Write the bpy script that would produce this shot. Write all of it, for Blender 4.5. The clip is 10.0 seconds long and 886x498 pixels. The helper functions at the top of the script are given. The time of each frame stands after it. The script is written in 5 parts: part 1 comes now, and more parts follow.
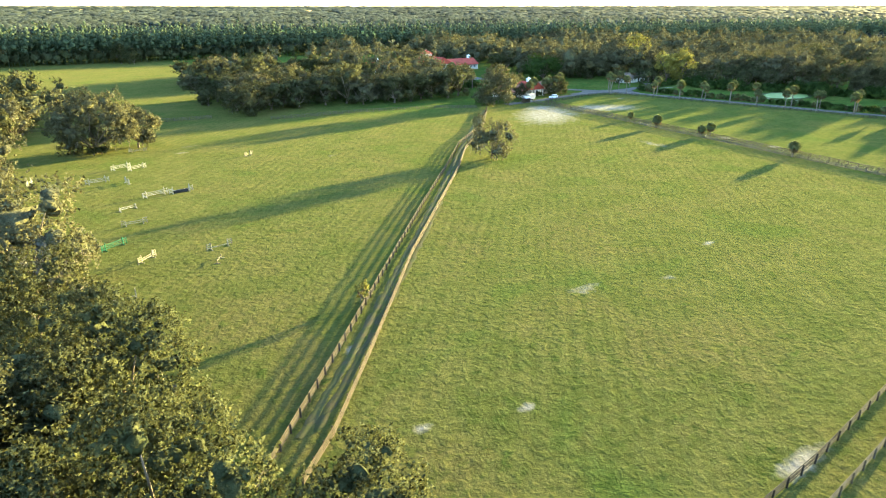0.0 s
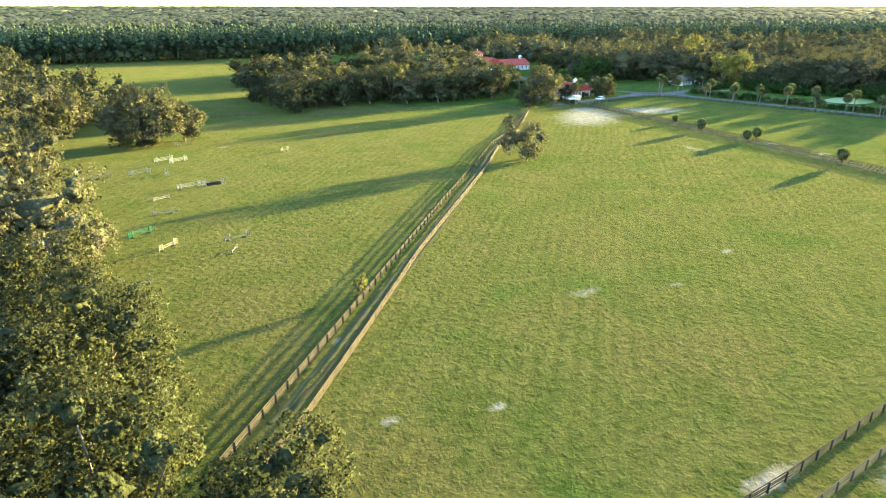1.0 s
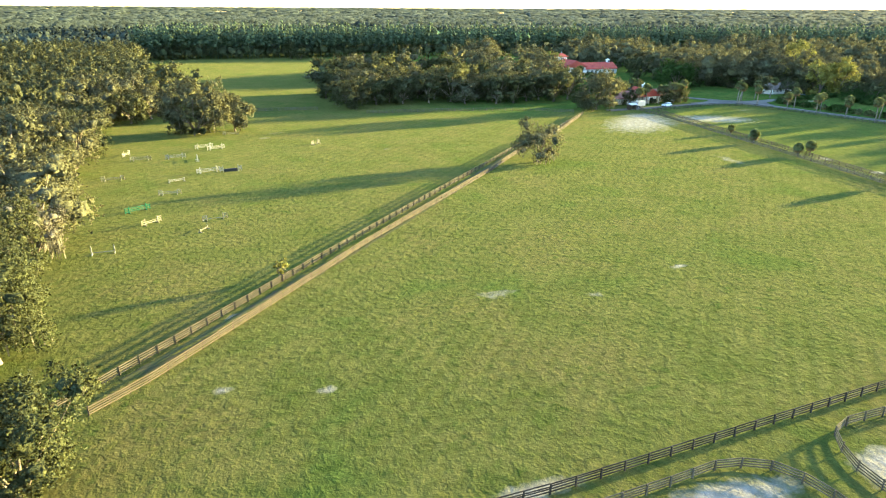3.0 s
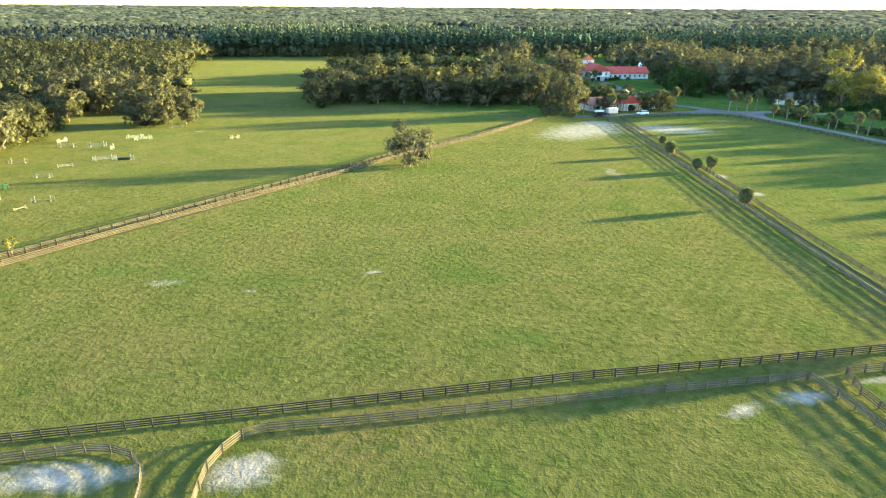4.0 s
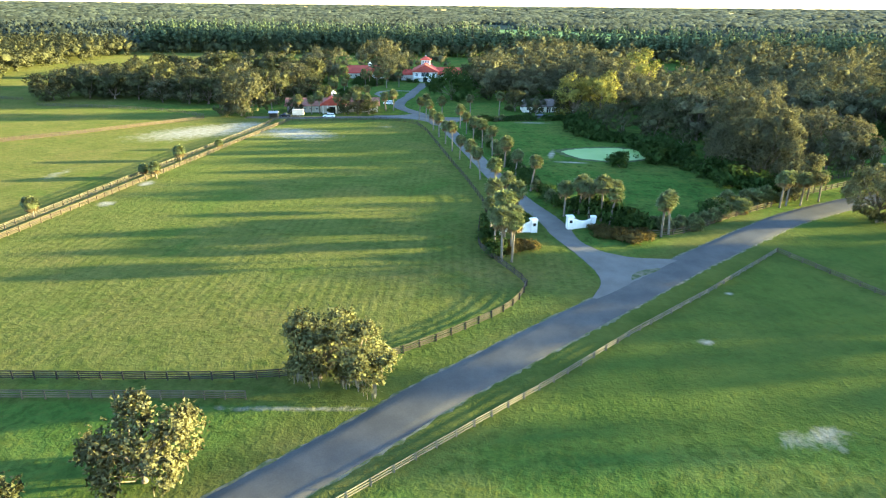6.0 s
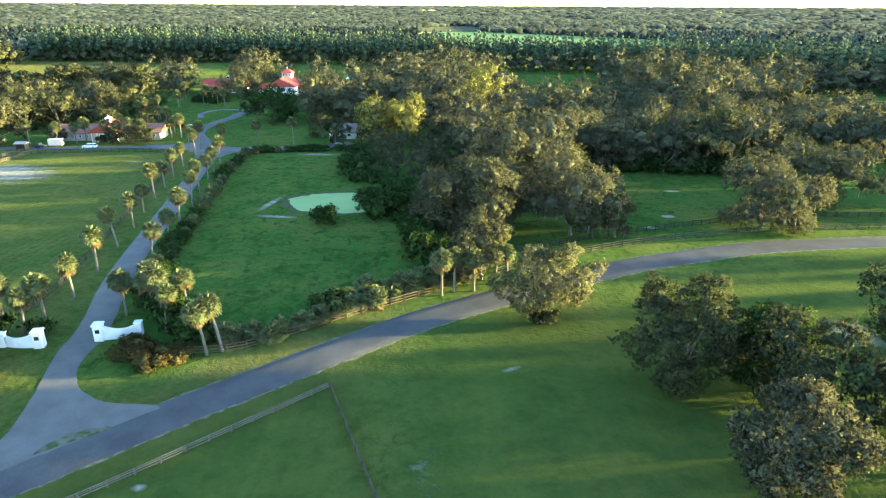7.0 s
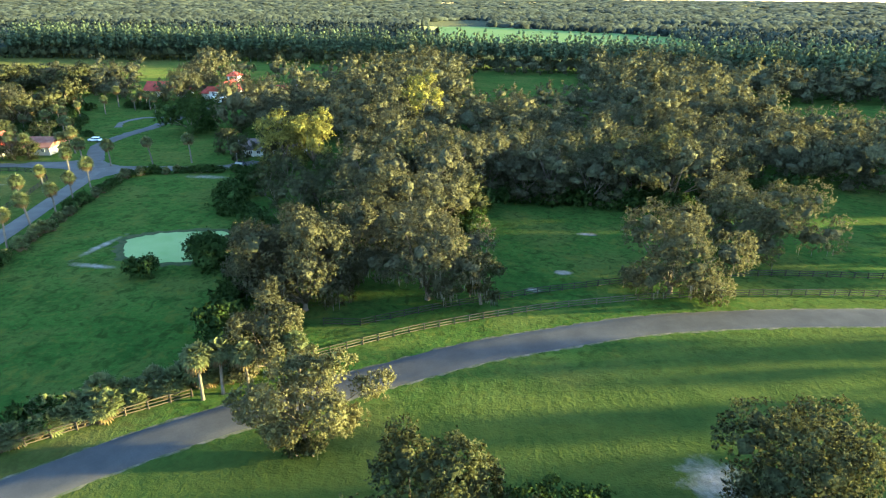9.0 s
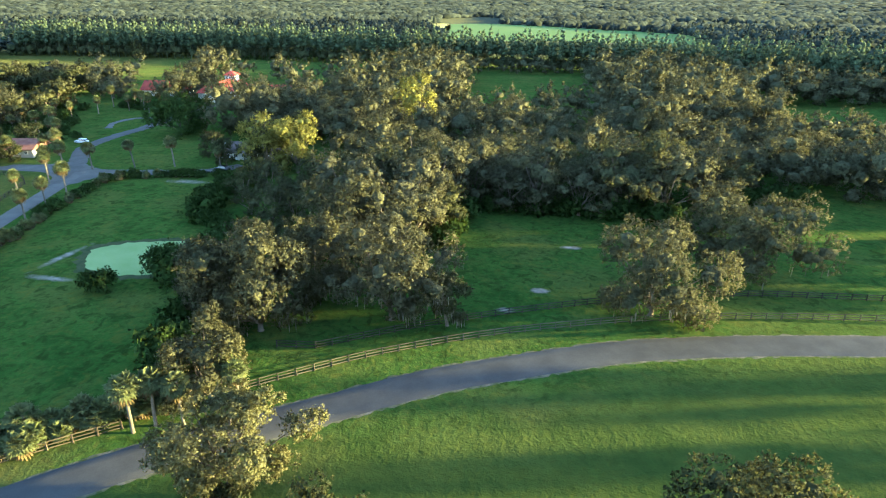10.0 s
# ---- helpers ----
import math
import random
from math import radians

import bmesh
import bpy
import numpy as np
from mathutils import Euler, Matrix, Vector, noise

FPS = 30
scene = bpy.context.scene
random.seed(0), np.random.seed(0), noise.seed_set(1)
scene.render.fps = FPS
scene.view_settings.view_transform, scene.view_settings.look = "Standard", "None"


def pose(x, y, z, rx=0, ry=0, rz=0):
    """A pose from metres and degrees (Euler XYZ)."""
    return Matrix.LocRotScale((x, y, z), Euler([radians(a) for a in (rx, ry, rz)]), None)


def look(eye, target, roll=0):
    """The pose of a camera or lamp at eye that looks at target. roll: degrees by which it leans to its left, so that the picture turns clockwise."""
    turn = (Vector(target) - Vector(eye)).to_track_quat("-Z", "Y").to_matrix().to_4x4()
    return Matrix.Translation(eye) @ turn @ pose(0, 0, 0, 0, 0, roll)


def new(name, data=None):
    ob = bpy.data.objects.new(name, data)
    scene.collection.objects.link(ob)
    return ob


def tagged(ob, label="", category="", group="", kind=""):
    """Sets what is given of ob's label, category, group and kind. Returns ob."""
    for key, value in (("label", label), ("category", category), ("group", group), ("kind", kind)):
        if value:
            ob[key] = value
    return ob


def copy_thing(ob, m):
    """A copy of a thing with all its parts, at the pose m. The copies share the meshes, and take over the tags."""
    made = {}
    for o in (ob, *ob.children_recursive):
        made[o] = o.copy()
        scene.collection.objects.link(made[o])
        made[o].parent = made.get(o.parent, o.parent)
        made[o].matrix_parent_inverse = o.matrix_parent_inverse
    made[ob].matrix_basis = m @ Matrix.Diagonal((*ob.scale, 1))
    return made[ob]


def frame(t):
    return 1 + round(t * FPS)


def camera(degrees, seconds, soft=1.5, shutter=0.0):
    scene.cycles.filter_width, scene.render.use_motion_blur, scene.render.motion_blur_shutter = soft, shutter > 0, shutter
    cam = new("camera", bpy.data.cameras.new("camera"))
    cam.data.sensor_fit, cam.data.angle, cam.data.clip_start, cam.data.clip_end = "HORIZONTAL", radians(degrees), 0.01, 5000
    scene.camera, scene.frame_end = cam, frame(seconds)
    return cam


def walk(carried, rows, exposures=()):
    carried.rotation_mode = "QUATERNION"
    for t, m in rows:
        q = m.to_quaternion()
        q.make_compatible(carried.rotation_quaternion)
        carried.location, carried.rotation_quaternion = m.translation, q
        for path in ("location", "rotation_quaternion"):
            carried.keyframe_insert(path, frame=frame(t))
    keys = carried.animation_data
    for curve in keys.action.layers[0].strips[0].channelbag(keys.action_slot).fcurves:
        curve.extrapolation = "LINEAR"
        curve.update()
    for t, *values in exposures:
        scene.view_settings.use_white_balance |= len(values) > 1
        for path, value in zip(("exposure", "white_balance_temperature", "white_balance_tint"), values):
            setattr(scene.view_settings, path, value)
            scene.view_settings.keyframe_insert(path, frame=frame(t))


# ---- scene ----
# The camera's speed is limited, so the whole farm stands at this fraction of life size;
# all plan numbers below are life-size metres.
S = 0.455

cam = camera(70.9, 10.0, 1.2)
PATH = [
    (0.00, (-80.96, 19.81, 17.29), -35.58, -21.11, -0.05),
    (0.50, (-79.51, 18.63, 17.26), -32.67, -21.10, -0.08),
    (1.00, (-78.02, 17.53, 17.25), -29.99, -21.08, 0.00),
    (1.50, (-76.48, 16.45, 17.27), -27.53, -21.07, -0.01),
    (2.00, (-74.80, 15.38, 17.38), -25.32, -21.13, 0.12),
    (2.20, (-74.10, 14.93, 17.42), -24.40, -21.15, 0.17),
    (2.51, (-72.45, 13.92, 17.38), -22.69, -21.12, 0.23),
    (2.81, (-69.72, 12.53, 17.22), -20.73, -21.01, 0.25),
    (3.08, (-65.53, 10.79, 17.14), -18.25, -20.92, 0.28),
    (3.30, (-60.63, 9.03, 17.20), -15.54, -20.89, 0.34),
    (3.50, (-54.88, 7.08, 17.36), -12.42, -20.91, 0.42),
    (4.00, (-37.63, 3.19, 17.79), -7.66, -21.01, 0.37),
    (4.50, (-19.37, 0.76, 17.94), -3.66, -21.06, 0.48),
    (5.00, (0.00, 0.00, 18.20), 0.00, -21.33, 0.35),
    (5.20, (7.79, 0.32, 18.07), 0.41, -21.33, 0.38),
    (5.56, (21.77, 1.28, 18.02), 1.02, -21.25, 0.47),
    (5.93, (35.23, 3.91, 17.93), 1.64, -21.16, 0.55),
    (6.30, (48.15, 8.61, 18.16), 2.09, -21.09, 0.61),
    (6.50, (54.72, 11.70, 18.82), 2.15, -21.17, 0.54),
    (7.00, (70.02, 22.11, 19.99), 1.56, -21.17, 0.36),
    (7.50, (78.44, 29.33, 20.74), 2.21, -21.36, 0.34),
    (8.00, (81.11, 31.78, 21.09), 2.63, -21.55, 0.38),
    (8.50, (82.65, 33.37, 21.34), 2.97, -21.72, 0.51),
    (9.00, (84.26, 35.01, 21.46), 3.42, -21.79, 0.56),
    (9.50, (85.97, 36.68, 21.72), 4.01, -21.96, 0.59),
    (10.00, (87.58, 38.34, 21.90), 4.79, -22.09, 0.57),
]


def aim(eye, yaw, pitch, lean):
    y, p = radians(yaw), radians(pitch)
    e = Vector(eye)
    return look(e, e + 50 * Vector((-math.sin(y) * math.cos(p), math.cos(y) * math.cos(p), math.sin(p))), lean)


EXPOSURES = [(0.0, 3.6, 5650, 9), (2.0, 3.55, 5600, 9), (5.0, 3.55, 5450, 9), (6.5, 3.6, 5300, 10), (8.0, 3.48, 5250, 10), (10.0, 3.36, 5250, 10)]
walk(cam, [(t, aim(e, y, p, r)) for t, e, y, p, r in PATH], EXPOSURES)

# ---- light ----
SUN_EL, SUN_AZ = radians(6.6), radians(8.3)  # azimuth from +x towards +y
w = bpy.data.worlds.new("evening_sky")
scene.world = w
w.use_nodes = True
wt = w.node_tree
wt.nodes.clear()
sky = wt.nodes.new("ShaderNodeTexSky")
sky.sky_type = "NISHITA"
sky.sun_disc = False
sky.sun_elevation = SUN_EL
sky.sun_rotation = math.pi / 2 - SUN_AZ
sky.air_density, sky.dust_density, sky.ozone_density = 1.0, 0.4, 1.5
bg = wt.nodes.new("ShaderNodeBackground")
bg.inputs["Strength"].default_value = 0.13
wo = wt.nodes.new("ShaderNodeOutputWorld")
wt.links.new(sky.outputs[0], bg.inputs[0])
wt.links.new(bg.outputs[0], wo.inputs[0])

sun = bpy.data.lights.new("sun", "SUN")
sun.energy, sun.angle, sun.color = 5.0, radians(1.4), (1.0, 0.77, 0.25)
sun_ob = new("sun", sun)
to_sun = Vector((math.cos(SUN_AZ) * math.cos(SUN_EL), math.sin(SUN_AZ) * math.cos(SUN_EL), math.sin(SUN_EL)))
sun_ob.matrix_world = look(to_sun * 900, (0, 0, 0))

# ---- node helpers ----
def node(nt, kind, *values, **settings):
    n = nt.nodes.new(kind)
    for key, value in settings.items():
        setattr(n, key, value)
    for slot, value in zip(n.inputs, values):
        feed(nt, slot, value)
    return n


def feed(nt, slot, value):
    if value is None:
        return
    if isinstance(value, bpy.types.NodeSocket):
        nt.links.new(value, slot)
    else:
        slot.default_value = value


def maths(nt, op, a, b=0.5, clamp=False):
    return node(nt, "ShaderNodeMath", a, b, operation=op, use_clamp=clamp).outputs[0]


def ramp(nt, value, lo, hi, a=0.0, b=1.0):
    return node(nt, "ShaderNodeMapRange", value, lo, hi, a, b).outputs[0]


def mix(nt, fac, a, b, blend="MIX"):
    n = node(nt, "ShaderNodeMix", data_type="RGBA", blend_type=blend)
    feed(nt, n.inputs[0], fac)
    feed(nt, n.inputs[6], a if isinstance(a, bpy.types.NodeSocket) else (*a, 1))
    feed(nt, n.inputs[7], b if isinstance(b, bpy.types.NodeSocket) else (*b, 1))
    return n.outputs[2]


def noise_of(nt, pos, scale, detail=3.0, rough=0.55, distort=0.0):
    n = node(nt, "ShaderNodeTexNoise")
    feed(nt, n.inputs["Vector"], pos)
    n.inputs["Scale"].default_value, n.inputs["Detail"].default_value = scale, detail
    n.inputs["Roughness"].default_value, n.inputs["Distortion"].default_value = rough, distort
    return n.outputs[0]


def life_pos(nt, local=False):
    """Place in life-size metres, of the world or of the thing itself."""
    if local:
        src = node(nt, "ShaderNodeTexCoord").outputs["Object"]
    else:
        src = node(nt, "ShaderNodeNewGeometry").outputs["Position"]
    n = node(nt, "ShaderNodeVectorMath", src, operation="SCALE")
    n.inputs["Scale"].default_value = 1 / S
    return n.outputs[0]


def finish(m, nt, colour, rough=0.8, height=None, strength=0.4, distance=0.1, metal=0.0, spec=0.3, translucent=0.0, sheen=0.0):
    b = node(nt, "ShaderNodeBsdfPrincipled")
    feed(nt, b.inputs["Base Color"], colour if isinstance(colour, bpy.types.NodeSocket) else (*colour, 1))
    feed(nt, b.inputs["Roughness"], rough)
    b.inputs["Metallic"].default_value = metal
    b.inputs["Specular IOR Level"].default_value = spec
    if sheen:
        b.inputs["Sheen Weight"].default_value, b.inputs["Sheen Roughness"].default_value = sheen, 0.5
        b.inputs["Sheen Tint"].default_value = (0.70, 0.72, 0.22, 1)
    if height is not None:
        bump = node(nt, "ShaderNodeBump")
        bump.inputs["Strength"].default_value, bump.inputs["Distance"].default_value = strength, distance * S
        feed(nt, bump.inputs["Height"], height)
        nt.links.new(bump.outputs[0], b.inputs["Normal"])
    out = b.outputs[0]
    if translucent:
        tr = node(nt, "ShaderNodeBsdfTranslucent")
        feed(nt, tr.inputs[0], colour if isinstance(colour, bpy.types.NodeSocket) else (*colour, 1))
        ms = node(nt, "ShaderNodeMixShader", translucent, out, tr.outputs[0])
        out = ms.outputs[0]
    o = node(nt, "ShaderNodeOutputMaterial")
    nt.links.new(out, o.inputs[0])
    return m


def blank(name):
    m = bpy.data.materials.new(name)
    m.use_nodes = True
    m.node_tree.nodes.clear()
    return m, m.node_tree


def worn(name, a, b, scale=2.0, rough=0.75, grain=20.0, bump=0.3, metal=0.0, vary=0.15, spec=0.08, depth=0.02):
    """Two-tone surface with stains at one scale and grain at another, a little different on each piece."""
    m, nt = blank(name)
    pos = life_pos(nt, True)
    big, fine = noise_of(nt, pos, scale, 4), noise_of(nt, pos, grain, 2)
    c = mix(nt, ramp(nt, big, 0.35, 0.65), a, b)
    rnd = node(nt, "ShaderNodeObjectInfo").outputs["Random"]
    f = maths(nt, "ADD", ramp(nt, rnd, 0, 1, 1 - vary, 1 + vary), ramp(nt, fine, 0, 1, -0.15, 0.15))
    n = node(nt, "ShaderNodeVectorMath", c, operation="SCALE")
    feed(nt, n.inputs["Scale"], f)
    return finish(m, nt, n.outputs[0], rough, fine, bump, depth, metal, spec)


def leafy(name, a, b, c, translucent=0.28, far=False):
    """Foliage: each leaf clump has its own shade between a and b, each plant leans a little towards c."""
    m, nt = blank(name)
    isl = node(nt, "ShaderNodeNewGeometry").outputs["Random Per Island"]
    rnd = node(nt, "ShaderNodeObjectInfo").outputs["Random"]
    pos = life_pos(nt)
    patch = noise_of(nt, pos, 0.09, 2)
    fine = noise_of(nt, pos, 1.2, 2)
    col = mix(nt, ramp(nt, isl, 0, 1, 0.3, 0.7), a, b)
    k = maths(nt, "MULTIPLY", ramp(nt, maths(nt, "ADD", maths(nt, "MULTIPLY", patch, 0.8), maths(nt, "MULTIPLY", rnd, 0.6)), 0.4, 1.0), 0.7)
    col = mix(nt, k, col, c)
    n = node(nt, "ShaderNodeVectorMath", col, operation="SCALE")
    feed(nt, n.inputs["Scale"], ramp(nt, fine, 0.28, 0.72, 0.65, 1.35))
    # puffs and leaf relief on the dense inside of the crowns
    if far:
        wide = node(nt, "ShaderNodeVectorMath", n.outputs[0], operation="SCALE")
        feed(nt, wide.inputs["Scale"], maths(nt, "MULTIPLY", ramp(nt, noise_of(nt, pos, 0.005, 3), 0.35, 0.65, 0.7, 1.35), ramp(nt, isl, 0, 1, 0.6, 1.4)))
        return finish(m, nt, wide.outputs[0], 0.9, spec=0.02)
    cell = node(nt, "ShaderNodeTexVoronoi")
    feed(nt, cell.inputs["Vector"], pos)
    cell.inputs["Scale"].default_value = 1.5
    h = maths(nt, "SUBTRACT", maths(nt, "MULTIPLY", noise_of(nt, pos, 5.0, 3, 0.7), 0.5), cell.outputs["Distance"])
    return finish(m, nt, n.outputs[0], 0.9, h, 0.8, 0.45, spec=0.04, translucent=translucent)


# ---- materials ----
def line_mask(nt, x, y, a, b, soft):
    """0 to the left and 1 to the right of the way from a to b, over a soft edge of that many metres."""
    dx, dy = b[0] - a[0], b[1] - a[1]
    n = math.hypot(dx, dy)
    d = maths(nt, "ADD", maths(nt, "MULTIPLY", x, dy / n), maths(nt, "MULTIPLY", y, -dx / n))
    return ramp(nt, d, (a[0] * dy - a[1] * dx) / n - soft, (a[0] * dy - a[1] * dx) / n + soft)


# bare places: x, y, half length, half width, turn in degrees, strength
SAND = [
    (-5, 217, 23, 12, 40, 1.2), (4, 229, 11, 8, 30, 1.1), (27, 216, 16, 9, -25, 1.15), (14, 212, 9, 4, 10, 0.75),
    (10.5, 55.5, 6.2, 2.4, 38, 1.3), (-13, 69.5, 5, 1.6, 20, 1.15), (2, 72.5, 6, 2.0, 22, 1.2), (-20, 61.0, 8, 0.9, 3, 1.15),
    (-36, 58.8, 4.5, 1.5, 5, 1.0), (-44, 57.4, 3.5, 1.5, 20, 0.9), (7.0, 134.5, 2.2, 2.5, 0, 1.05), (7.6, 151.0, 2.2, 3.0, 0, 1.05),
    (-125.5, 61.6, 4.5, 1.2, 0, 1.1), (-94.5, 54.2, 3.6, 2.6, 10, 1.2), (-111, 55.6, 7.5, 2.2, -4, 1.2), (-81.5, 99, 2.2, 0.9, 10, 0.85),
    (-113, 98.5, 4, 1.8, 0, 0.78), (-100, 94, 2, 1.2, 0, 0.78), (-140, 82, 1.2, 0.8, 0, 0.9), (-149, 102.8, 1.6, 1.0, 45, 0.95),
    (-150.4, 85.5, 1.4, 0.9, 0, 0.85), (-18, 158, 3, 9, -4, 0.72), (211.5, 130.5, 4.4, 5.0, 20, 1.0), (161, 119, 1.5, 0.7, 30, 1.0),
    (201.4, 184.8, 1.7, 1.2, 0, 1.25), (208.8, 206, 2.2, 1.2, 0, 1.05), (195, 176.8, 2.4, 1.1, 0, 0.9), (114.5, 81, 1.3, 0.9, 0, 1.15),
    (108.5, 190, 1.2, 8, -12, 0.95), (113, 180.5, 6, 1.3, -8, 0.95), (108, 244, 9, 2.5, 0, 0.85), (123, 96, 0.9, 0.6, 0, 0.85),
    (118, 62, 6, 2.5, 15, 0.75), (151, 99, 3, 6, 0, 0.55), (-104, 200, 6, 3, 0, 0.55), (-137, 228, 3, 1.2, 0, 0.85),
    (55, 231, 5, 1.0, 0, 0.85), (21, 78, 1.6, 2.2, 0, 0.75), (66, 64.6, 14, 0.7, 2, 0.8), (-132, 236, 4, 1.2, 0, 0.7),
]


def grass_ground():
    m, nt = blank("pasture_grass")
    pos = life_pos(nt)
    sep = node(nt, "ShaderNodeSeparateXYZ", pos)
    x, y = sep.outputs[0], sep.outputs[1]
    n8 = noise_of(nt, pos, 0.13, 4, 0.6)
    n1, n03 = noise_of(nt, pos, 0.75, 4, 0.65), noise_of(nt, pos, 3.2, 3, 0.7)
    # lush: east of the drive, and the southern paddock east of the lane
    east = maths(nt, "MULTIPLY", line_mask(nt, x, y, (106, 90), (66, 250), 6), ramp(nt, line_mask(nt, x, y, (147, 131), (230, 170), 6), 0, 1, 1.0, 0.62))
    south = maths(nt, "MULTIPLY", line_mask(nt, x, y, (-60, 59.8), (60, 65.5), 0.6), maths(nt, "MULTIPLY", line_mask(nt, x, y, (-28.5, 0), (-28.5, 62), 0.8), 0.7))
    north = maths(nt, "MULTIPLY", ramp(nt, y, 235, 262), ramp(nt, x, -75, -40))
    road_side = maths(nt, "MULTIPLY", line_mask(nt, x, y, (60, 62), (130, 135), 5), 0.62)
    # paddock drier southward: soft filtered sun put into the grass colour
    paddock = maths(nt, "MULTIPLY", line_mask(nt, x, y, (-8, 70), (14, 240), 2), ramp(nt, y, 95, 150, 0.08, 0.35))
    lush = maths(nt, "MAXIMUM", maths(nt, "MAXIMUM", maths(nt, "MAXIMUM", east, south), paddock), maths(nt, "MAXIMUM", north, road_side))
    n3, n20 = noise_of(nt, pos, 0.33, 4, 0.65, 0.4), noise_of(nt, pos, 0.055, 4, 0.6, 0.5)
    dry = mix(nt, ramp(nt, n8, 0.34, 0.66), (0.072, 0.083, 0.020), (0.116, 0.110, 0.032))
    dry = mix(nt, ramp(nt, n20, 0.50, 0.64, 0, 0.7), dry, (0.120, 0.099, 0.034))
    dry = mix(nt, ramp(nt, n20, 0.44, 0.32, 0, 0.8), dry, (0.054, 0.088, 0.017))
    dry = mix(nt, ramp(nt, n3, 0.60, 0.70, 0, 0.8), dry, (0.034, 0.064, 0.012))
    green = mix(nt, ramp(nt, n8, 0.34, 0.66), (0.027, 0.076, 0.014), (0.056, 0.119, 0.021))
    green = mix(nt, ramp(nt, n20, 0.48, 0.64, 0, 0.85), green, (0.087, 0.116, 0.026))
    green = mix(nt, ramp(nt, n3, 0.60, 0.70, 0, 0.6), green, (0.025, 0.053, 0.014))
    col = mix(nt, lush, dry, green)
    tuft = noise_of(nt, pos, 0.95, 3, 0.6, 0.3)
    col = mix(nt, ramp(nt, tuft, 0.54, 0.64, 0, 0.35), col, (0.026, 0.048, 0.011))
    col = mix(nt, ramp(nt, tuft, 0.42, 0.33, 0, 0.3), col, (0.120, 0.118, 0.030))
    # coarse clumps, strongest where the grass is lush
    clump = noise_of(nt, pos, 0.42, 4, 0.62, 0.9)
    strong = ramp(nt, lush, 0, 1, 0.45, 0.8)
    col = mix(nt, maths(nt, "MULTIPLY", ramp(nt, clump, 0.53, 0.64), strong), col, mix(nt, lush, (0.044, 0.068, 0.012), (0.022, 0.046, 0.010)))
    col = mix(nt, maths(nt, "MULTIPLY", ramp(nt, clump, 0.45, 0.36), maths(nt, "MULTIPLY", strong, ramp(nt, n20, 0.40, 0.58, 0.2, 0.85))), col, (0.112, 0.116, 0.020))
    # drier verges beside the road
    verge = maths(nt, "MULTIPLY", line_mask(nt, x, y, (52, 48), (142, 138), 2.5), maths(nt, "SUBTRACT", 1.0, line_mask(nt, x, y, (60, 38), (150, 125), 2.5)))
    verge = maths(nt, "MULTIPLY", maths(nt, "MULTIPLY", verge, ramp(nt, y, 20, 40)), ramp(nt, x, 150, 140, 0, 0.75))
    col = mix(nt, verge, col, mix(nt, ramp(nt, n8, 0.36, 0.64), (0.060, 0.068, 0.018), (0.112, 0.100, 0.032)))
    # drilling and mowing rows, each field its own way
    warp = maths(nt, "MULTIPLY", noise_of(nt, pos, 0.04, 2), 7.0)
    lane = line_mask(nt, x, y, (-8, 70), (14, 240), 2)
    broken = ramp(nt, noise_of(nt, pos, 0.05, 4, 0.65), 0.38, 0.60)
    diag = maths(nt, "ADD", maths(nt, "MULTIPLY", x, 2.05), maths(nt, "MULTIPLY", y, -1.97))
    row_w = maths(nt, "MULTIPLY", maths(nt, "SINE", maths(nt, "ADD", diag, maths(nt, "MULTIPLY", warp, 0.6)), 0), maths(nt, "SUBTRACT", 1.0, lane))
    row_e = maths(nt, "MULTIPLY", maths(nt, "SINE", maths(nt, "ADD", maths(nt, "MULTIPLY", x, 3.7), maths(nt, "MULTIPLY", warp, 0.5)), 0), maths(nt, "MULTIPLY", lane, 1.35))
    rows = maths(nt, "MULTIPLY", maths(nt, "ADD", row_w, row_e), maths(nt, "MULTIPLY", broken, maths(nt, "SUBTRACT", 1.0, lush)))
    col = mix(nt, ramp(nt, rows, -0.2, 1.0, 0, 0.34), col, (0.042, 0.058, 0.012))
    n = node(nt, "ShaderNodeVectorMath", col, operation="SCALE")
    feed(nt, n.inputs["Scale"], maths(nt, "MULTIPLY", ramp(nt, n1, 0.25, 0.75, 0.56, 0.90), ramp(nt, n03, 0.2, 0.8, 0.84, 1.18)))
    col = n.outputs[0]
    # darker, duller grass colour on the road meadow
    meadow = line_mask(nt, x, y, (60, 60), (147, 131), 4)
    meadow = maths(nt, "MULTIPLY", maths(nt, "MAXIMUM", maths(nt, "MULTIPLY", meadow, ramp(nt, x, 141, 152, 1.0, 0.0)), maths(nt, "MULTIPLY", line_mask(nt, x, y, (140, 128), (235, 163), 5), ramp(nt, x, 141, 152))), ramp(nt, y, 58, 64))
    col = mix(nt, maths(nt, "MULTIPLY", meadow, 0.6), col, mix(nt, ramp(nt, n8, 0.34, 0.66), (0.032, 0.050, 0.011), (0.056, 0.070, 0.014)))
    # ground turns dark blue-grey beyond about 640 m, below the far woods
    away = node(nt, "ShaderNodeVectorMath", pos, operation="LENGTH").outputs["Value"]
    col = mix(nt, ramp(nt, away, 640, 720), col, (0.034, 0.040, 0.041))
    # bare sand
    field = None
    for cx, cy, a, b, turn, power in SAND:
        mp = node(nt, "ShaderNodeMapping", pos, vector_type="TEXTURE")
        mp.inputs["Location"].default_value = (cx, cy, 0)
        mp.inputs["Rotation"].default_value = (0, 0, radians(turn))
        mp.inputs["Scale"].default_value = (a, b, 1000)
        ln = node(nt, "ShaderNodeVectorMath", mp.outputs[0], operation="LENGTH").outputs["Value"]
        f = ramp(nt, ln, 0.0, 1.7, power, 0.0)
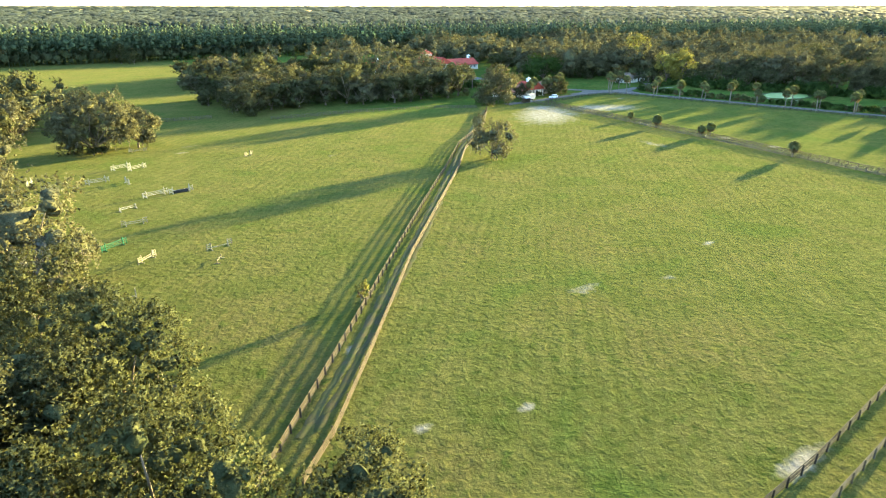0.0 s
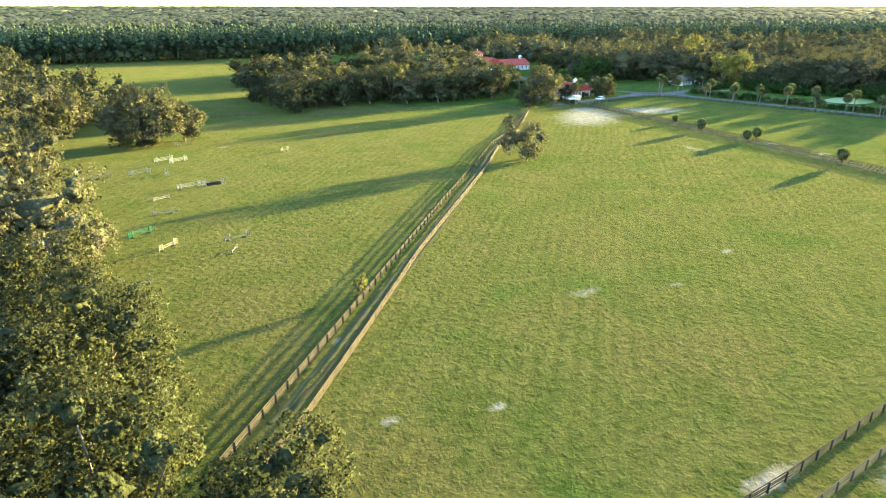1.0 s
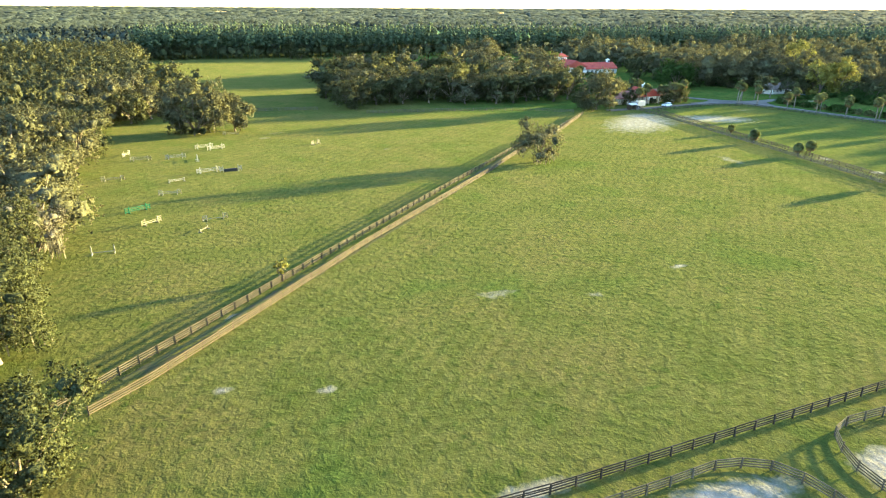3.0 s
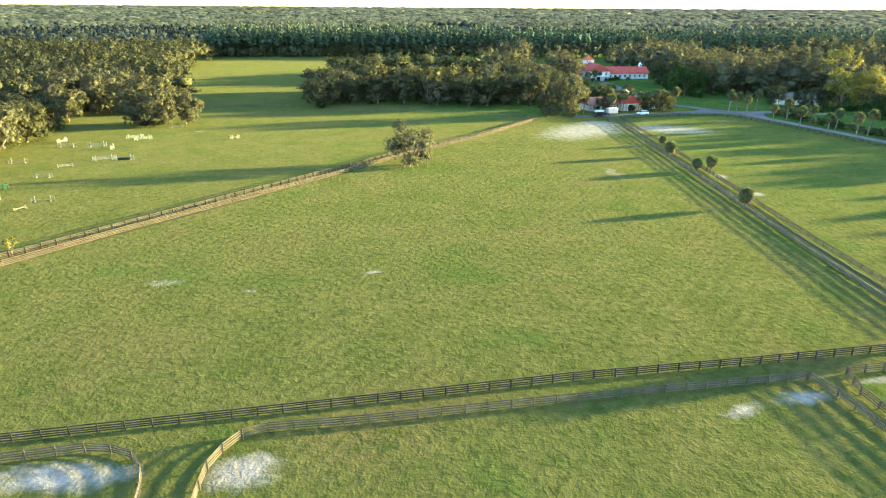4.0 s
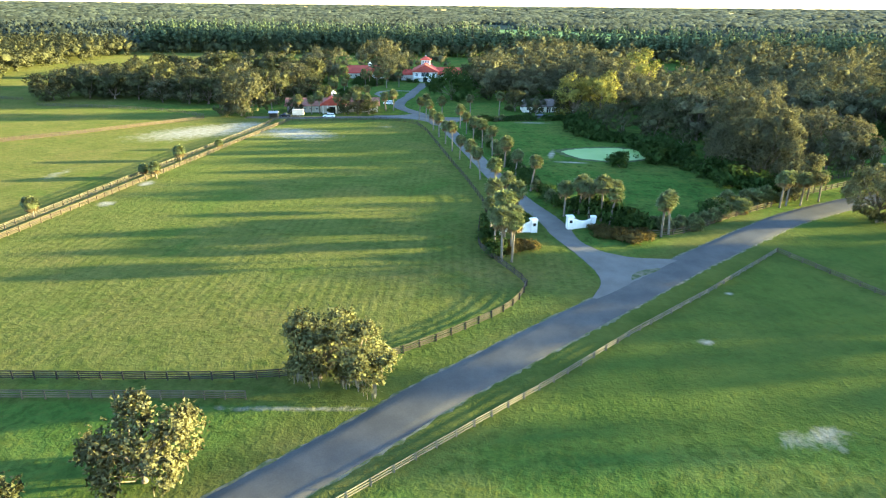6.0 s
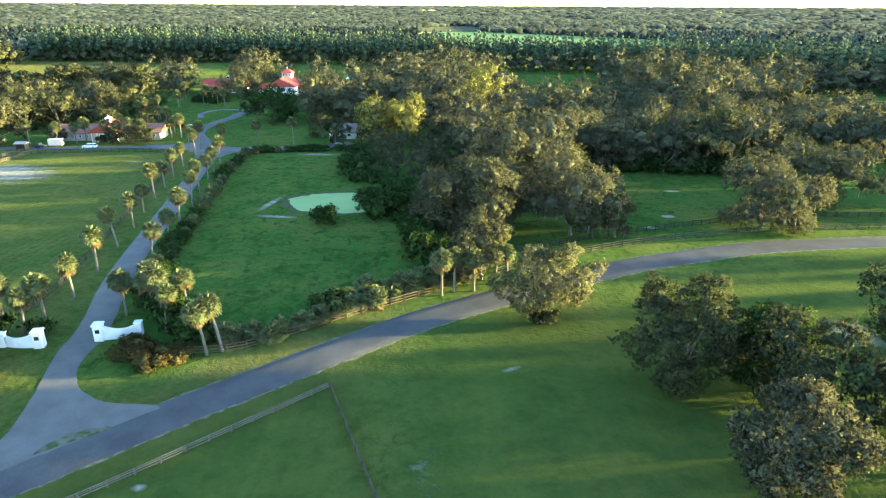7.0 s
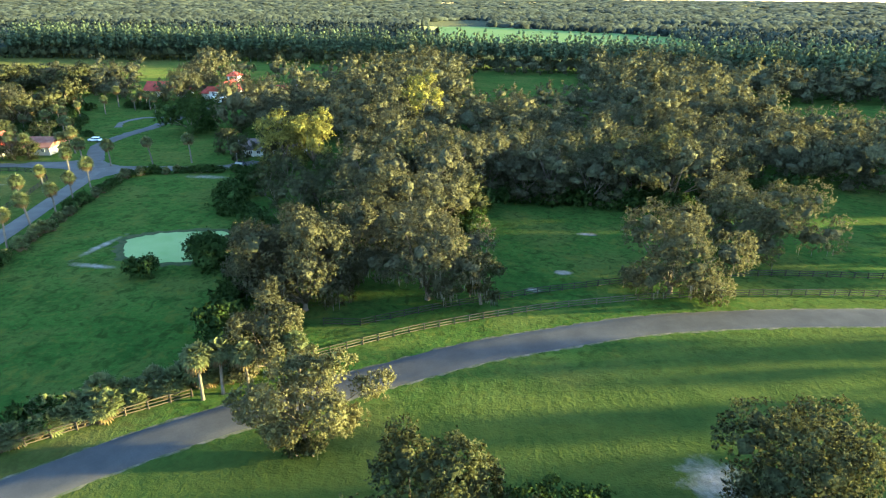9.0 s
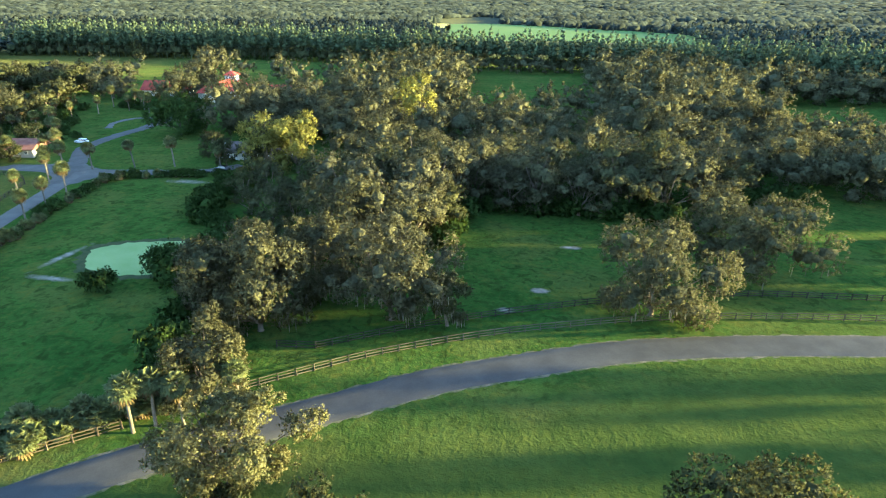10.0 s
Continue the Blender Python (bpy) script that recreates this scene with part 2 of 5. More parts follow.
        field = f if field is None else maths(nt, "MAXIMUM", field, f)
    edge = maths(nt, "ADD", field, maths(nt, "MULTIPLY", maths(nt, "SUBTRACT", noise_of(nt, pos, 0.42, 5, 0.7, 0.6), 0.5), 1.15))
    bare = ramp(nt, edge, 0.44, 0.92)
    sand = mix(nt, ramp(nt, noise_of(nt, pos, 0.7, 4), 0.35, 0.65), (0.26, 0.23, 0.195), (0.16, 0.142, 0.11))
    col = mix(nt, bare, col, sand)
    h = maths(nt, "ADD", maths(nt, "MULTIPLY", n1, 0.55), maths(nt, "ADD", maths(nt, "MULTIPLY", n03, 0.7), maths(nt, "ADD", maths(nt, "MULTIPLY", rows, -0.09), maths(nt, "ADD", maths(nt, "MULTIPLY", n3, 0.6), maths(nt, "MULTIPLY", ramp(nt, tuft, 0.45, 0.66), 0.4)))))
    return finish(m, nt, col, 1.0, h, 0.5, 0.22, spec=0.0, sheen=0.05)


M_GRASS = grass_ground()
M_ASPHALT = worn("old_asphalt", (0.064, 0.062, 0.060), (0.086, 0.082, 0.078), 0.25, 0.85, 6.0, 0.4)
M_GRAVEL = worn("limerock_gravel", (0.092, 0.086, 0.078), (0.116, 0.108, 0.098), 0.3, 0.9, 5.0, 0.6, depth=0.04)
M_SHOULDER = worn("sandy_shoulder", (0.125, 0.112, 0.082), (0.045, 0.058, 0.018), 0.9, 0.95, 6.0, 0.5, depth=0.05)
M_TRACK = worn("worn_track_soil", (0.065, 0.056, 0.030), (0.05, 0.06, 0.016), 0.45, 0.95, 4.0, 0.5, depth=0.05)
M_BLACKWOOD = worn("black_painted_wood", (0.022, 0.019, 0.017), (0.06, 0.05, 0.042), 1.2, 0.8, 14.0)
M_BROWNWOOD = worn("dark_brown_wood", (0.050, 0.040, 0.031), (0.082, 0.067, 0.050), 1.2, 0.85, 14.0)
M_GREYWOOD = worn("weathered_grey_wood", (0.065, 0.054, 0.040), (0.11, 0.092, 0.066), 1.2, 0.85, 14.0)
M_PALEWOOD = worn("pale_grey_wood", (0.13, 0.118, 0.096), (0.09, 0.08, 0.064), 1.2, 0.85, 14.0)
# raw wood tan, with the low sun on the eastern lane fences coloured in
M_TANWOOD = worn("sunlit_raw_tan_wood", (0.092, 0.071, 0.048), (0.069, 0.054, 0.038), 1.2, 0.8, 14.0)
M_WHITE = worn("white_paint", (0.80, 0.79, 0.76), (0.70, 0.68, 0.64), 0.8, 0.6, 8.0, 0.1, vary=0.03)
M_STUCCO = worn("white_stucco", (0.78, 0.76, 0.72), (0.64, 0.61, 0.56), 0.5, 0.85, 9.0, 0.3, vary=0.03)
# white stucco darkened to beige, the stable's shade put into its colour
M_DIMWHITE = worn("shade_dimmed_white", (0.52, 0.47, 0.40), (0.42, 0.38, 0.32), 0.5, 0.85, 9.0, 0.3, vary=0.03)
M_JUMP = worn("old_white_paint", (0.375, 0.358, 0.306), (0.300, 0.277, 0.224), 0.8, 0.7, 8.0, 0.1)
M_JUMPTAN = worn("faded_cream_paint", (0.34, 0.30, 0.21), (0.22, 0.19, 0.13), 0.8, 0.75, 8.0, 0.1)
M_ROOF = worn("red_tile_roof", (0.42, 0.085, 0.055), (0.30, 0.06, 0.045), 0.5, 0.75, 5.0, 0.5, vary=0.1, depth=0.05)
M_DARKROOF = worn("brown_shingle_roof", (0.10, 0.08, 0.07), (0.16, 0.13, 0.11), 0.6, 0.85, 5.0, 0.4)
M_BROWNROOF = worn("red_brown_shingles", (0.17, 0.075, 0.055), (0.22, 0.11, 0.08), 0.6, 0.85, 5.0, 0.4)
M_BARK = worn("oak_bark", (0.12, 0.095, 0.07), (0.20, 0.165, 0.125), 0.9, 0.95, 7.0, 0.8, depth=0.05)
M_PALMBARK = worn("palm_bark", (0.12, 0.10, 0.078), (0.18, 0.155, 0.125), 0.9, 0.95, 7.0, 0.7, depth=0.04)
M_OAK = leafy("oak_leaves", (0.038, 0.052, 0.019), (0.113, 0.111, 0.046), (0.087, 0.086, 0.044))
M_OAKGREY = leafy("mossy_oak_leaves", (0.058, 0.062, 0.029), (0.144, 0.138, 0.073), (0.118, 0.113, 0.065))
M_OAKGREEN = leafy("green_oak_leaves", (0.038, 0.052, 0.022), (0.111, 0.109, 0.046), (0.074, 0.083, 0.040))
M_YELLOW = leafy("yellowing_leaves", (0.152, 0.155, 0.033), (0.294, 0.275, 0.066), (0.238, 0.225, 0.062))
M_FEATHER = leafy("pale_feathery_leaves", (0.102, 0.113, 0.045), (0.207, 0.197, 0.086), (0.166, 0.154, 0.074))
M_PINE = leafy("pine_needles", (0.061, 0.095, 0.049), (0.113, 0.145, 0.073), (0.097, 0.123, 0.067))
# leaf green greyed and blued to put distance haze into the colour
M_FAR = leafy("hazed_far_leaves", (0.025, 0.032, 0.024), (0.039, 0.046, 0.034), (0.034, 0.040, 0.032), far=True)
M_FROND = leafy("palm_fronds", (0.073, 0.105, 0.038), (0.173, 0.182, 0.071), (0.117, 0.122, 0.056))
M_DEADFROND = leafy("dry_palm_fronds", (0.111, 0.083, 0.038), (0.176, 0.128, 0.059), (0.131, 0.096, 0.044))
M_SHRUB = leafy("shrub_leaves", (0.026, 0.055, 0.013), (0.080, 0.117, 0.027), (0.049, 0.079, 0.021))
M_REDSHRUB = leafy("rusty_shrub_leaves", (0.064, 0.049, 0.016), (0.132, 0.095, 0.030), (0.084, 0.072, 0.022))
M_MOSS = leafy("hanging_moss", (0.122, 0.112, 0.085), (0.217, 0.195, 0.143), (0.158, 0.143, 0.101))
M_ALGAE = worn("duckweed_water", (0.16, 0.24, 0.06), (0.20, 0.27, 0.085), 0.15, 0.5, 3.0, 0.1, vary=0.0)
M_MUD = worn("pond_mud", (0.032, 0.050, 0.016), (0.060, 0.066, 0.026), 0.6, 0.9, 4.0, 0.5, depth=0.05)
M_DARK = worn("dark_shade", (0.02, 0.02, 0.02), (0.035, 0.035, 0.035), 1.0, 0.6, 8.0, 0.1)
M_CARWHITE = worn("white_car_paint", (0.75, 0.75, 0.75), (0.68, 0.68, 0.68), 1.0, 0.25, 20.0, 0.0, vary=0.0, spec=0.5)
M_CARDARK = worn("dark_car_paint", (0.03, 0.032, 0.036), (0.04, 0.042, 0.046), 1.0, 0.25, 20.0, 0.0, vary=0.0, spec=0.5)
M_RUBBER = worn("tyre_rubber", (0.02, 0.02, 0.02), (0.03, 0.03, 0.03), 4.0, 0.9, 20.0, 0.2)
M_STEEL = worn("grey_steel", (0.35, 0.35, 0.36), (0.45, 0.45, 0.46), 4.0, 0.4, 20.0, 0.05, metal=0.8)
M_GREENPAINT = worn("green_paint", (0.02, 0.12, 0.06), (0.03, 0.15, 0.08), 2.0, 0.6, 10.0, 0.1)
M_FARFIELD = worn("far_green_field", (0.10, 0.165, 0.040), (0.12, 0.18, 0.048), 0.01, 0.95, 0.3, 0.2)
M_FARHAY = worn("far_hay_field", (0.32, 0.28, 0.08), (0.38, 0.33, 0.10), 0.01, 0.95, 0.3, 0.2)


def window_glass():
    m, nt = blank("window_glass")
    pos = life_pos(nt, True)
    return finish(m, nt, mix(nt, noise_of(nt, pos, 0.8, 2), (0.02, 0.025, 0.03), (0.05, 0.06, 0.07)), 0.08, None, spec=0.6)


M_GLASS = window_glass()
# ---- building helpers ----
rng = np.random.default_rng(7)


def at(x, y, z=0.0, turn=0.0, size=1.0):
    """A pose in life-size metres, turned about the upright."""
    return Matrix.Translation((x * S, y * S, z * S)) @ Matrix.Rotation(radians(turn), 4, "Z") @ Matrix.Diagonal((size, size, size, 1))


def thing(name, x, y, label, category, z=0.0, turn=0.0, group="", kind=""):
    ob = new(name)
    ob.empty_display_size = 0.2
    ob.matrix_basis = at(x, y, z, turn)
    return tagged(ob, label, category, group, kind)


def part(name, bm, material, parent=None, label="", smooth=False):
    """Links a bmesh, in life-size metres of its parent, as one mesh object."""
    me = bpy.data.meshes.new(name)
    bm.transform(Matrix.Diagonal((S, S, S, 1)))
    bm.to_mesh(me)
    bm.free()
    return part_of(name, me, material, parent, label, smooth)


def part_of(name, me, material, parent=None, label="", smooth=False):
    if material is not None and not me.materials:
        me.materials.append(material)
    if smooth:
        me.shade_smooth()
    ob = new(name, me)
    ob.parent = parent
    if label:
        ob["label"] = label
    return ob


def mesh_of(name, verts, faces, normals=None):
    """A mesh from arrays: life-size places, faces that all have the same number of corners and, for foliage, the way each corner faces."""
    me = bpy.data.meshes.new(name)
    verts, faces = np.asarray(verts, np.float32) * S, np.asarray(faces, np.int32)
    me.vertices.add(len(verts))
    me.vertices.foreach_set("co", verts.ravel())
    n, k = faces.shape
    me.loops.add(n * k)
    me.loops.foreach_set("vertex_index", faces.ravel())
    me.polygons.add(n)
    me.polygons.foreach_set("loop_start", np.arange(n, dtype=np.int32) * k)
    me.update(calc_edges=True)
    me.validate()
    if normals is not None:
        me.normals_split_custom_set_from_vertices(np.asarray(normals, np.float32))
    return me


def box(bm, x0, y0, z0, x1, y1, z1, bevel=0.0):
    r = bmesh.ops.create_cube(bm, size=1.0, matrix=Matrix.Translation(((x0 + x1) / 2, (y0 + y1) / 2, (z0 + z1) / 2)) @ Matrix.Diagonal((x1 - x0, y1 - y0, z1 - z0, 1)))
    if bevel:
        edges = list({e for v in r["verts"] for e in v.link_edges})
        bmesh.ops.bevel(bm, geom=edges, offset=bevel, segments=1, affect="EDGES")
    return bm


def tube(bm, pts, radii, sides=7):
    """A round limb through the points, tapering from radius to radius, closed at its ends."""
    rings = []
    for i, p in enumerate(pts):
        p = Vector(p)
        d = (Vector(pts[min(i + 1, len(pts) - 1)]) - Vector(pts[max(i - 1, 0)])).normalized()
        u = d.orthogonal().normalized()
        v = d.cross(u)
        rings.append([bm.verts.new(p + radii[i] * (math.cos(a) * u + math.sin(a) * v)) for a in np.linspace(0, 2 * math.pi, sides, endpoint=False)])
    for a, b in zip(rings, rings[1:]):
        # start each ring at the corner nearest to the last ring's first
        k = min(range(sides), key=lambda j: (b[j].co - a[0].co).length)
        for i in range(sides):
            bm.faces.new((a[i], a[(i + 1) % sides], b[(i + 1 + k) % sides], b[(i + k) % sides]))
    bm.faces.new(rings[0][::-1])
    bm.faces.new(rings[-1])
    return bm


def curve_through(pts, step):
    """Points at even steps along a smooth line through the given ones."""
    p = np.array(pts, float)
    out = []
    for i in range(len(p) - 1):
        a, b, c, d = p[max(i - 1, 0)], p[i], p[i + 1], p[min(i + 2, len(p) - 1)]
        n = max(2, int(np.hypot(*(c - b)[:2]) / step * 2))
        for s in np.linspace(0, 1, n, endpoint=False):
            out.append(0.5 * (2 * b + (c - a) * s + (2 * a - 5 * b + 4 * c - d) * s * s + (3 * b - a - 3 * c + d) * s ** 3))
    out.append(p[-1])
    out = np.array(out)
    way = np.r_[0, np.cumsum(np.hypot(*np.diff(out, axis=0)[:, :2].T))]
    n = max(2, int(round(way[-1] / step)) + 1)
    q = np.linspace(0, way[-1], n)
    return np.stack([np.interp(q, way, out[:, k]) for k in range(out.shape[1])], 1)


def inside(poly, x, y):
    hit = False
    for (x0, y0), (x1, y1) in zip(poly, poly[1:] + poly[:1]):
        if (y0 > y) != (y1 > y) and x < (x1 - x0) * (y - y0) / (y1 - y0) + x0:
            hit = not hit
    return hit


def strip(name, left, right, z, material, label, category, rag=0.15, across=5, thick=0.05):
    """A paved strip between two edges, slightly crowned, with ragged rims and a thickness."""
    n = min(len(left), len(right))
    left, right = left[:n], right[:n]
    bm = bmesh.new()
    rows = []
    for i in range(n):
        a, b = Vector((*left[i][:2], 0)), Vector((*right[i][:2], 0))
        d = (b - a).normalized()
        ja, jb = rng.normal(0, rag), rng.normal(0, rag)
        row = [bm.verts.new((*(a + d * ja).xy, 0.0))]
        for k in range(across):
            s = k / (across - 1)
            row.append(bm.verts.new((*((a + d * (ja + 0.05)).lerp(b + d * (jb - 0.05), s)).xy, z + 0.05 * math.sin(math.pi * s))))
        row.append(bm.verts.new((*(b + d * jb).xy, 0.0)))
        rows.append(row)
    for a, b in zip(rows, rows[1:]):
        for k in range(len(a) - 1):
            bm.faces.new((a[k], b[k], b[k + 1], a[k + 1]))
    bmesh.ops.recalc_face_normals(bm, faces=bm.faces)
    if sum(f.normal.z for f in bm.faces) < 0:
        bmesh.ops.reverse_faces(bm, faces=bm.faces)
    return tagged(part(name, bm, material, None, "", True), label, category, "", "structure")


def along(pts, width, step):
    """Left and right edges of a strip of that width along a line."""
    c = curve_through(pts, step)
    d = np.gradient(c, axis=0)
    d /= np.hypot(*d.T)[:, None]
    nrm = np.stack([-d[:, 1], d[:, 0]], 1) * width / 2
    return c + nrm, c - nrm


def blot(name, pts, z, material, label, category, rag=0.2, step=1.0, kind="structure"):
    """A flat patch with a ragged rim inside a closed line."""
    loop = curve_through(list(pts) + [pts[0]], step)[:-1]
    c = loop.mean(0)
    bm = bmesh.new()
    top, rim = [], []
    for p in loop:
        d = (p - c) / max(1e-6, np.hypot(*(p - c)))
        q = p + d * rng.normal(0, rag)
        top.append(bm.verts.new((*q, z)))
        rim.append(bm.verts.new((*(q + d * 0.06), 0.0)))
    f = bm.faces.new(top)
    for i in range(len(top)):
        j = (i + 1) % len(top)
        bm.faces.new((top[j], top[i], rim[i], rim[j]))
    bmesh.ops.triangulate(bm, faces=[f])
    bmesh.ops.recalc_face_normals(bm, faces=bm.faces)
    if sum(f.normal.z for f in bm.faces) < 0:
        bmesh.ops.reverse_faces(bm, faces=bm.faces)
    return tagged(part(name, bm, material), label, category, "", kind)


# ---- ground, roads, pond ----
def ground():
    """One sheet out to the horizon, gently uneven near the farm."""
    e = np.r_[-11000, -6000, -3000, -1500, -900, -600, np.arange(-400, 481, 8.0), 650, 900, 1500, 3000, 6000, 11000]
    f = np.r_[-11000, -5000, -2000, -800, -300, np.arange(-40, 481, 8.0), 650, 900, 1500, 3000, 6000, 11000]
    X, Y = np.meshgrid(e, f)
    v = np.stack([X, Y, np.zeros_like(X)], -1).reshape(-1, 3)
    i = np.arange(len(f) - 1)[:, None] * len(e) + np.arange(len(e) - 1)[None]
    faces = np.stack([i, i + 1, i + len(e) + 1, i + len(e)], -1).reshape(-1, 4)
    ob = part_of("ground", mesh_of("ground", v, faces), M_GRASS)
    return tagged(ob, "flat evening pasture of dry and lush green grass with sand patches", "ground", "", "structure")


ground()

ROAD = [(10, -12), (36, 20), (58, 44), (73.5, 60.3), (80.3, 67.9), (89.3, 76.9), (95.4, 82.8), (107, 94), (120, 106.8), (132, 117.8), (140, 125), (147.3, 131.3), (156, 137.5),
        (170, 146), (184.5, 154.5), (196, 159.4), (212, 165.2), (230, 168.7), (250, 170.8), (275, 172.5), (310, 173), (420, 172)]
l, r = along(ROAD, 5.9, 1.2)
strip("road", l, r, 0.03, M_ASPHALT, "worn grey asphalt farm road between grass verges", "road", 0.05)
sl, sr = along(ROAD, 6.5, 0.8)
strip("road_shoulder", sl, sr, 0.012, M_SHOULDER, "thin sandy shoulder under the asphalt road", "road shoulder", 0.13)

DRIVE = [(101.5, 124), (99.8, 131), (94.5, 148), (85.3, 190.6), (74.7, 241.2), (72.5, 250)]
l, r = along(DRIVE, 4.6, 1.2)
strip("driveway", l, r, 0.045, M_GRAVEL, "pale limerock driveway lined with palms", "driveway", 0.03)
blot("driveway_apron", [(103.8, 126), (104.4, 117.8), (107.6, 112.4), (112.2, 109.8), (119.2, 108.8), (114, 102.6), (106.5, 96.2), (102.2, 93.0), (104.4, 98.4), (104.6, 103.2), (102.9, 110.4), (99.2, 123.5)],
     0.052, M_GRAVEL, "pale gravel apron where the driveway meets the road", "driveway", 0.08)
blot("sand_patch", [(109.6, 100.2), (111.6, 101.8), (114.6, 104.0), (115.6, 105.4), (112.6, 104.4), (110.4, 102.6)], 0.06, M_SHOULDER, "small pale sand patch on the gravel apron", "sand", 0.15)
for pts, wd in ((([(75, 238), (70, 252), (62, 266), (55.5, 279), (54.5, 296), (56.5, 311), (57.5, 330), (59.5, 352), (60, 369)]), 5.0),
                (([(50, 252), (60, 252.5), (72, 247.5), (79, 248.5), (90, 252), (103, 253), (112, 258), (116, 263)]), 5.0),
                (([(0, 246.5), (20, 248), (38, 250.5), (53, 252)]), 4.4),
                (([(44, 311), (40, 322), (44, 333), (57, 333)]), 2.6)):
    l, r = along(pts, wd, 1.5)
    strip("farm_track", l, r, 0.04, M_GRAVEL, "narrow gravel track between lawns", "track", 0.2)

blot("track_junction", [(48, 255.5), (58, 257), (64, 262), (70, 258), (77, 253.5), (86, 254), (92, 251), (84, 248), (80, 243), (77.5, 236), (72, 236), (69, 243), (62, 248.5), (48, 249.5)], 0.056, M_GRAVEL, "wide gravel junction before the stable", "track", 0.25)

# two-rut tracks and worn lines in the fenced lanes
for pts, wd in ((([(-160, 91), (-147.6, 103), (-110, 142), (-68, 187), (-40, 216), (-16, 240)]), 1.0),
                (([(-7, 70), (-5.6, 84), (0.6, 134), (7.6, 182), (14.8, 232)]), 0.9)):
    for side in (-0.85, 0.85):
        c = np.array(pts, float)
        c[:, 0] += side
        l, r = along(c, wd, 1.5)
        strip("wheel_rut", l, r, 0.012, M_TRACK, "worn earth wheel rut in a grassy lane", "track", 0.12, 3)

POND = [(112.8, 191), (112.6, 195), (117.6, 198.6), (123.4, 200), (130, 200.6), (136, 197.5), (137.5, 192), (136, 187.5), (129.4, 184), (122.7, 183.4), (117, 185.4)]
blot("pond_bank", [(x + (x - 125) * 0.16, y + (y - 192) * 0.2) for x, y in POND], 0.008, M_MUD, "dark muddy bank around a pond", "bank", 0.5)
blot("pond", POND, 0.03, M_ALGAE, "still pond covered with pale green duckweed", "pond", 0.25)


# ---- fences ----
def rail_mesh(thick, high):
    bm = bmesh.new()
    box(bm, 0, -thick / 2, -high / 2, 1 / S, thick / 2, high / 2)
    me = bpy.data.meshes.new("rail")
    bm.transform(Matrix.Diagonal((S, S, S, 1)))
    bm.to_mesh(me)
    bm.free()
    return me


def post_mesh(high, wide):
    bm = bmesh.new()
    box(bm, -wide / 2, -wide / 2, -0.05, wide / 2, wide / 2, high)
    top = [v for v in bm.verts if v.co.z > high / 2]
    for v in top:
        v.co.x *= 0.88
        v.co.y *= 0.88
    me = bpy.data.meshes.new("post")
    bm.transform(Matrix.Diagonal((S, S, S, 1)))
    bm.to_mesh(me)
    bm.free()
    return me


FENCE_MESHES = {}


def fence(pts, material, label, rails=4, high=1.12, bay=2.5, side=1, smooth=False):
    key = (material.name, rails, high)
    if key not in FENCE_MESHES:
        FENCE_MESHES[key] = (post_mesh(high, 0.14), rail_mesh(0.04, 0.13))
        for me in FENCE_MESHES[key]:
            me.materials.append(material)
    post, rail = FENCE_MESHES[key]
    if smooth:
        p = curve_through(pts, bay)
    else:
        p = np.concatenate([curve_through([a, b], bay)[:-1] for a, b in zip(pts, pts[1:])] + [np.array([pts[-1]], float)])
    x0, y0 = p[0]
    top = thing("fence", x0, y0, label, "fence", group="paddock fences")
    for q in p:
        ob = part_of("post", post, None, top)
        ob.matrix_basis = Matrix.Translation(((q[0] - x0) * S, (q[1] - y0) * S, 0)) @ Euler((rng.normal(0, 0.02), rng.normal(0, 0.02), rng.uniform(0, 0.3))).to_matrix().to_4x4()
    i = 0
    while i < len(p) - 1:
        j = min(i + 2, len(p) - 1)
        # long boards span two bays where the line is straight
        if j == i + 2:
            d1, d2 = p[i + 1] - p[i], p[j] - p[i + 1]
            if abs(d1[0] * d2[1] - d1[1] * d2[0]) > 0.035 * np.hypot(*d1) * np.hypot(*d2):
                j = i + 1
        a, b = p[i], p[j]
        d = b - a
        n = np.hypot(*d)
        off = np.array([-d[1], d[0]]) / n * 0.09 * side
        for k in range(rails):
            z = 0.2 + k * (high - 0.31) / (rails - 1)
            ob = part_of("rail", rail, None, top)
            ob.matrix_basis = (Matrix.Translation(((a[0] + off[0] - x0) * S, (a[1] + off[1] - y0) * S, (z + rng.normal(0, 0.012)) * S))
                               @ Euler((0, rng.normal(0, 0.004), math.atan2(d[1], d[0]))).to_matrix().to_4x4() @ Matrix.Diagonal((n * S, 1, 1, 1)))
        i = j
    return top


# ---- trees ----
def ico(level):
    bm = bmesh.new()
    bmesh.ops.create_icosphere(bm, subdivisions=level, radius=1.0)
    v = np.array([p.co[:] for p in bm.verts])
    f = np.array([[p.index for p in q.verts] for q in bm.faces])
    bm.free()
    return v, f


ICO = {k: ico(k) for k in (1, 2, 3)}


def unit(v):
    return v / np.maximum(1e-9, np.linalg.norm(v, axis=-1, keepdims=True))


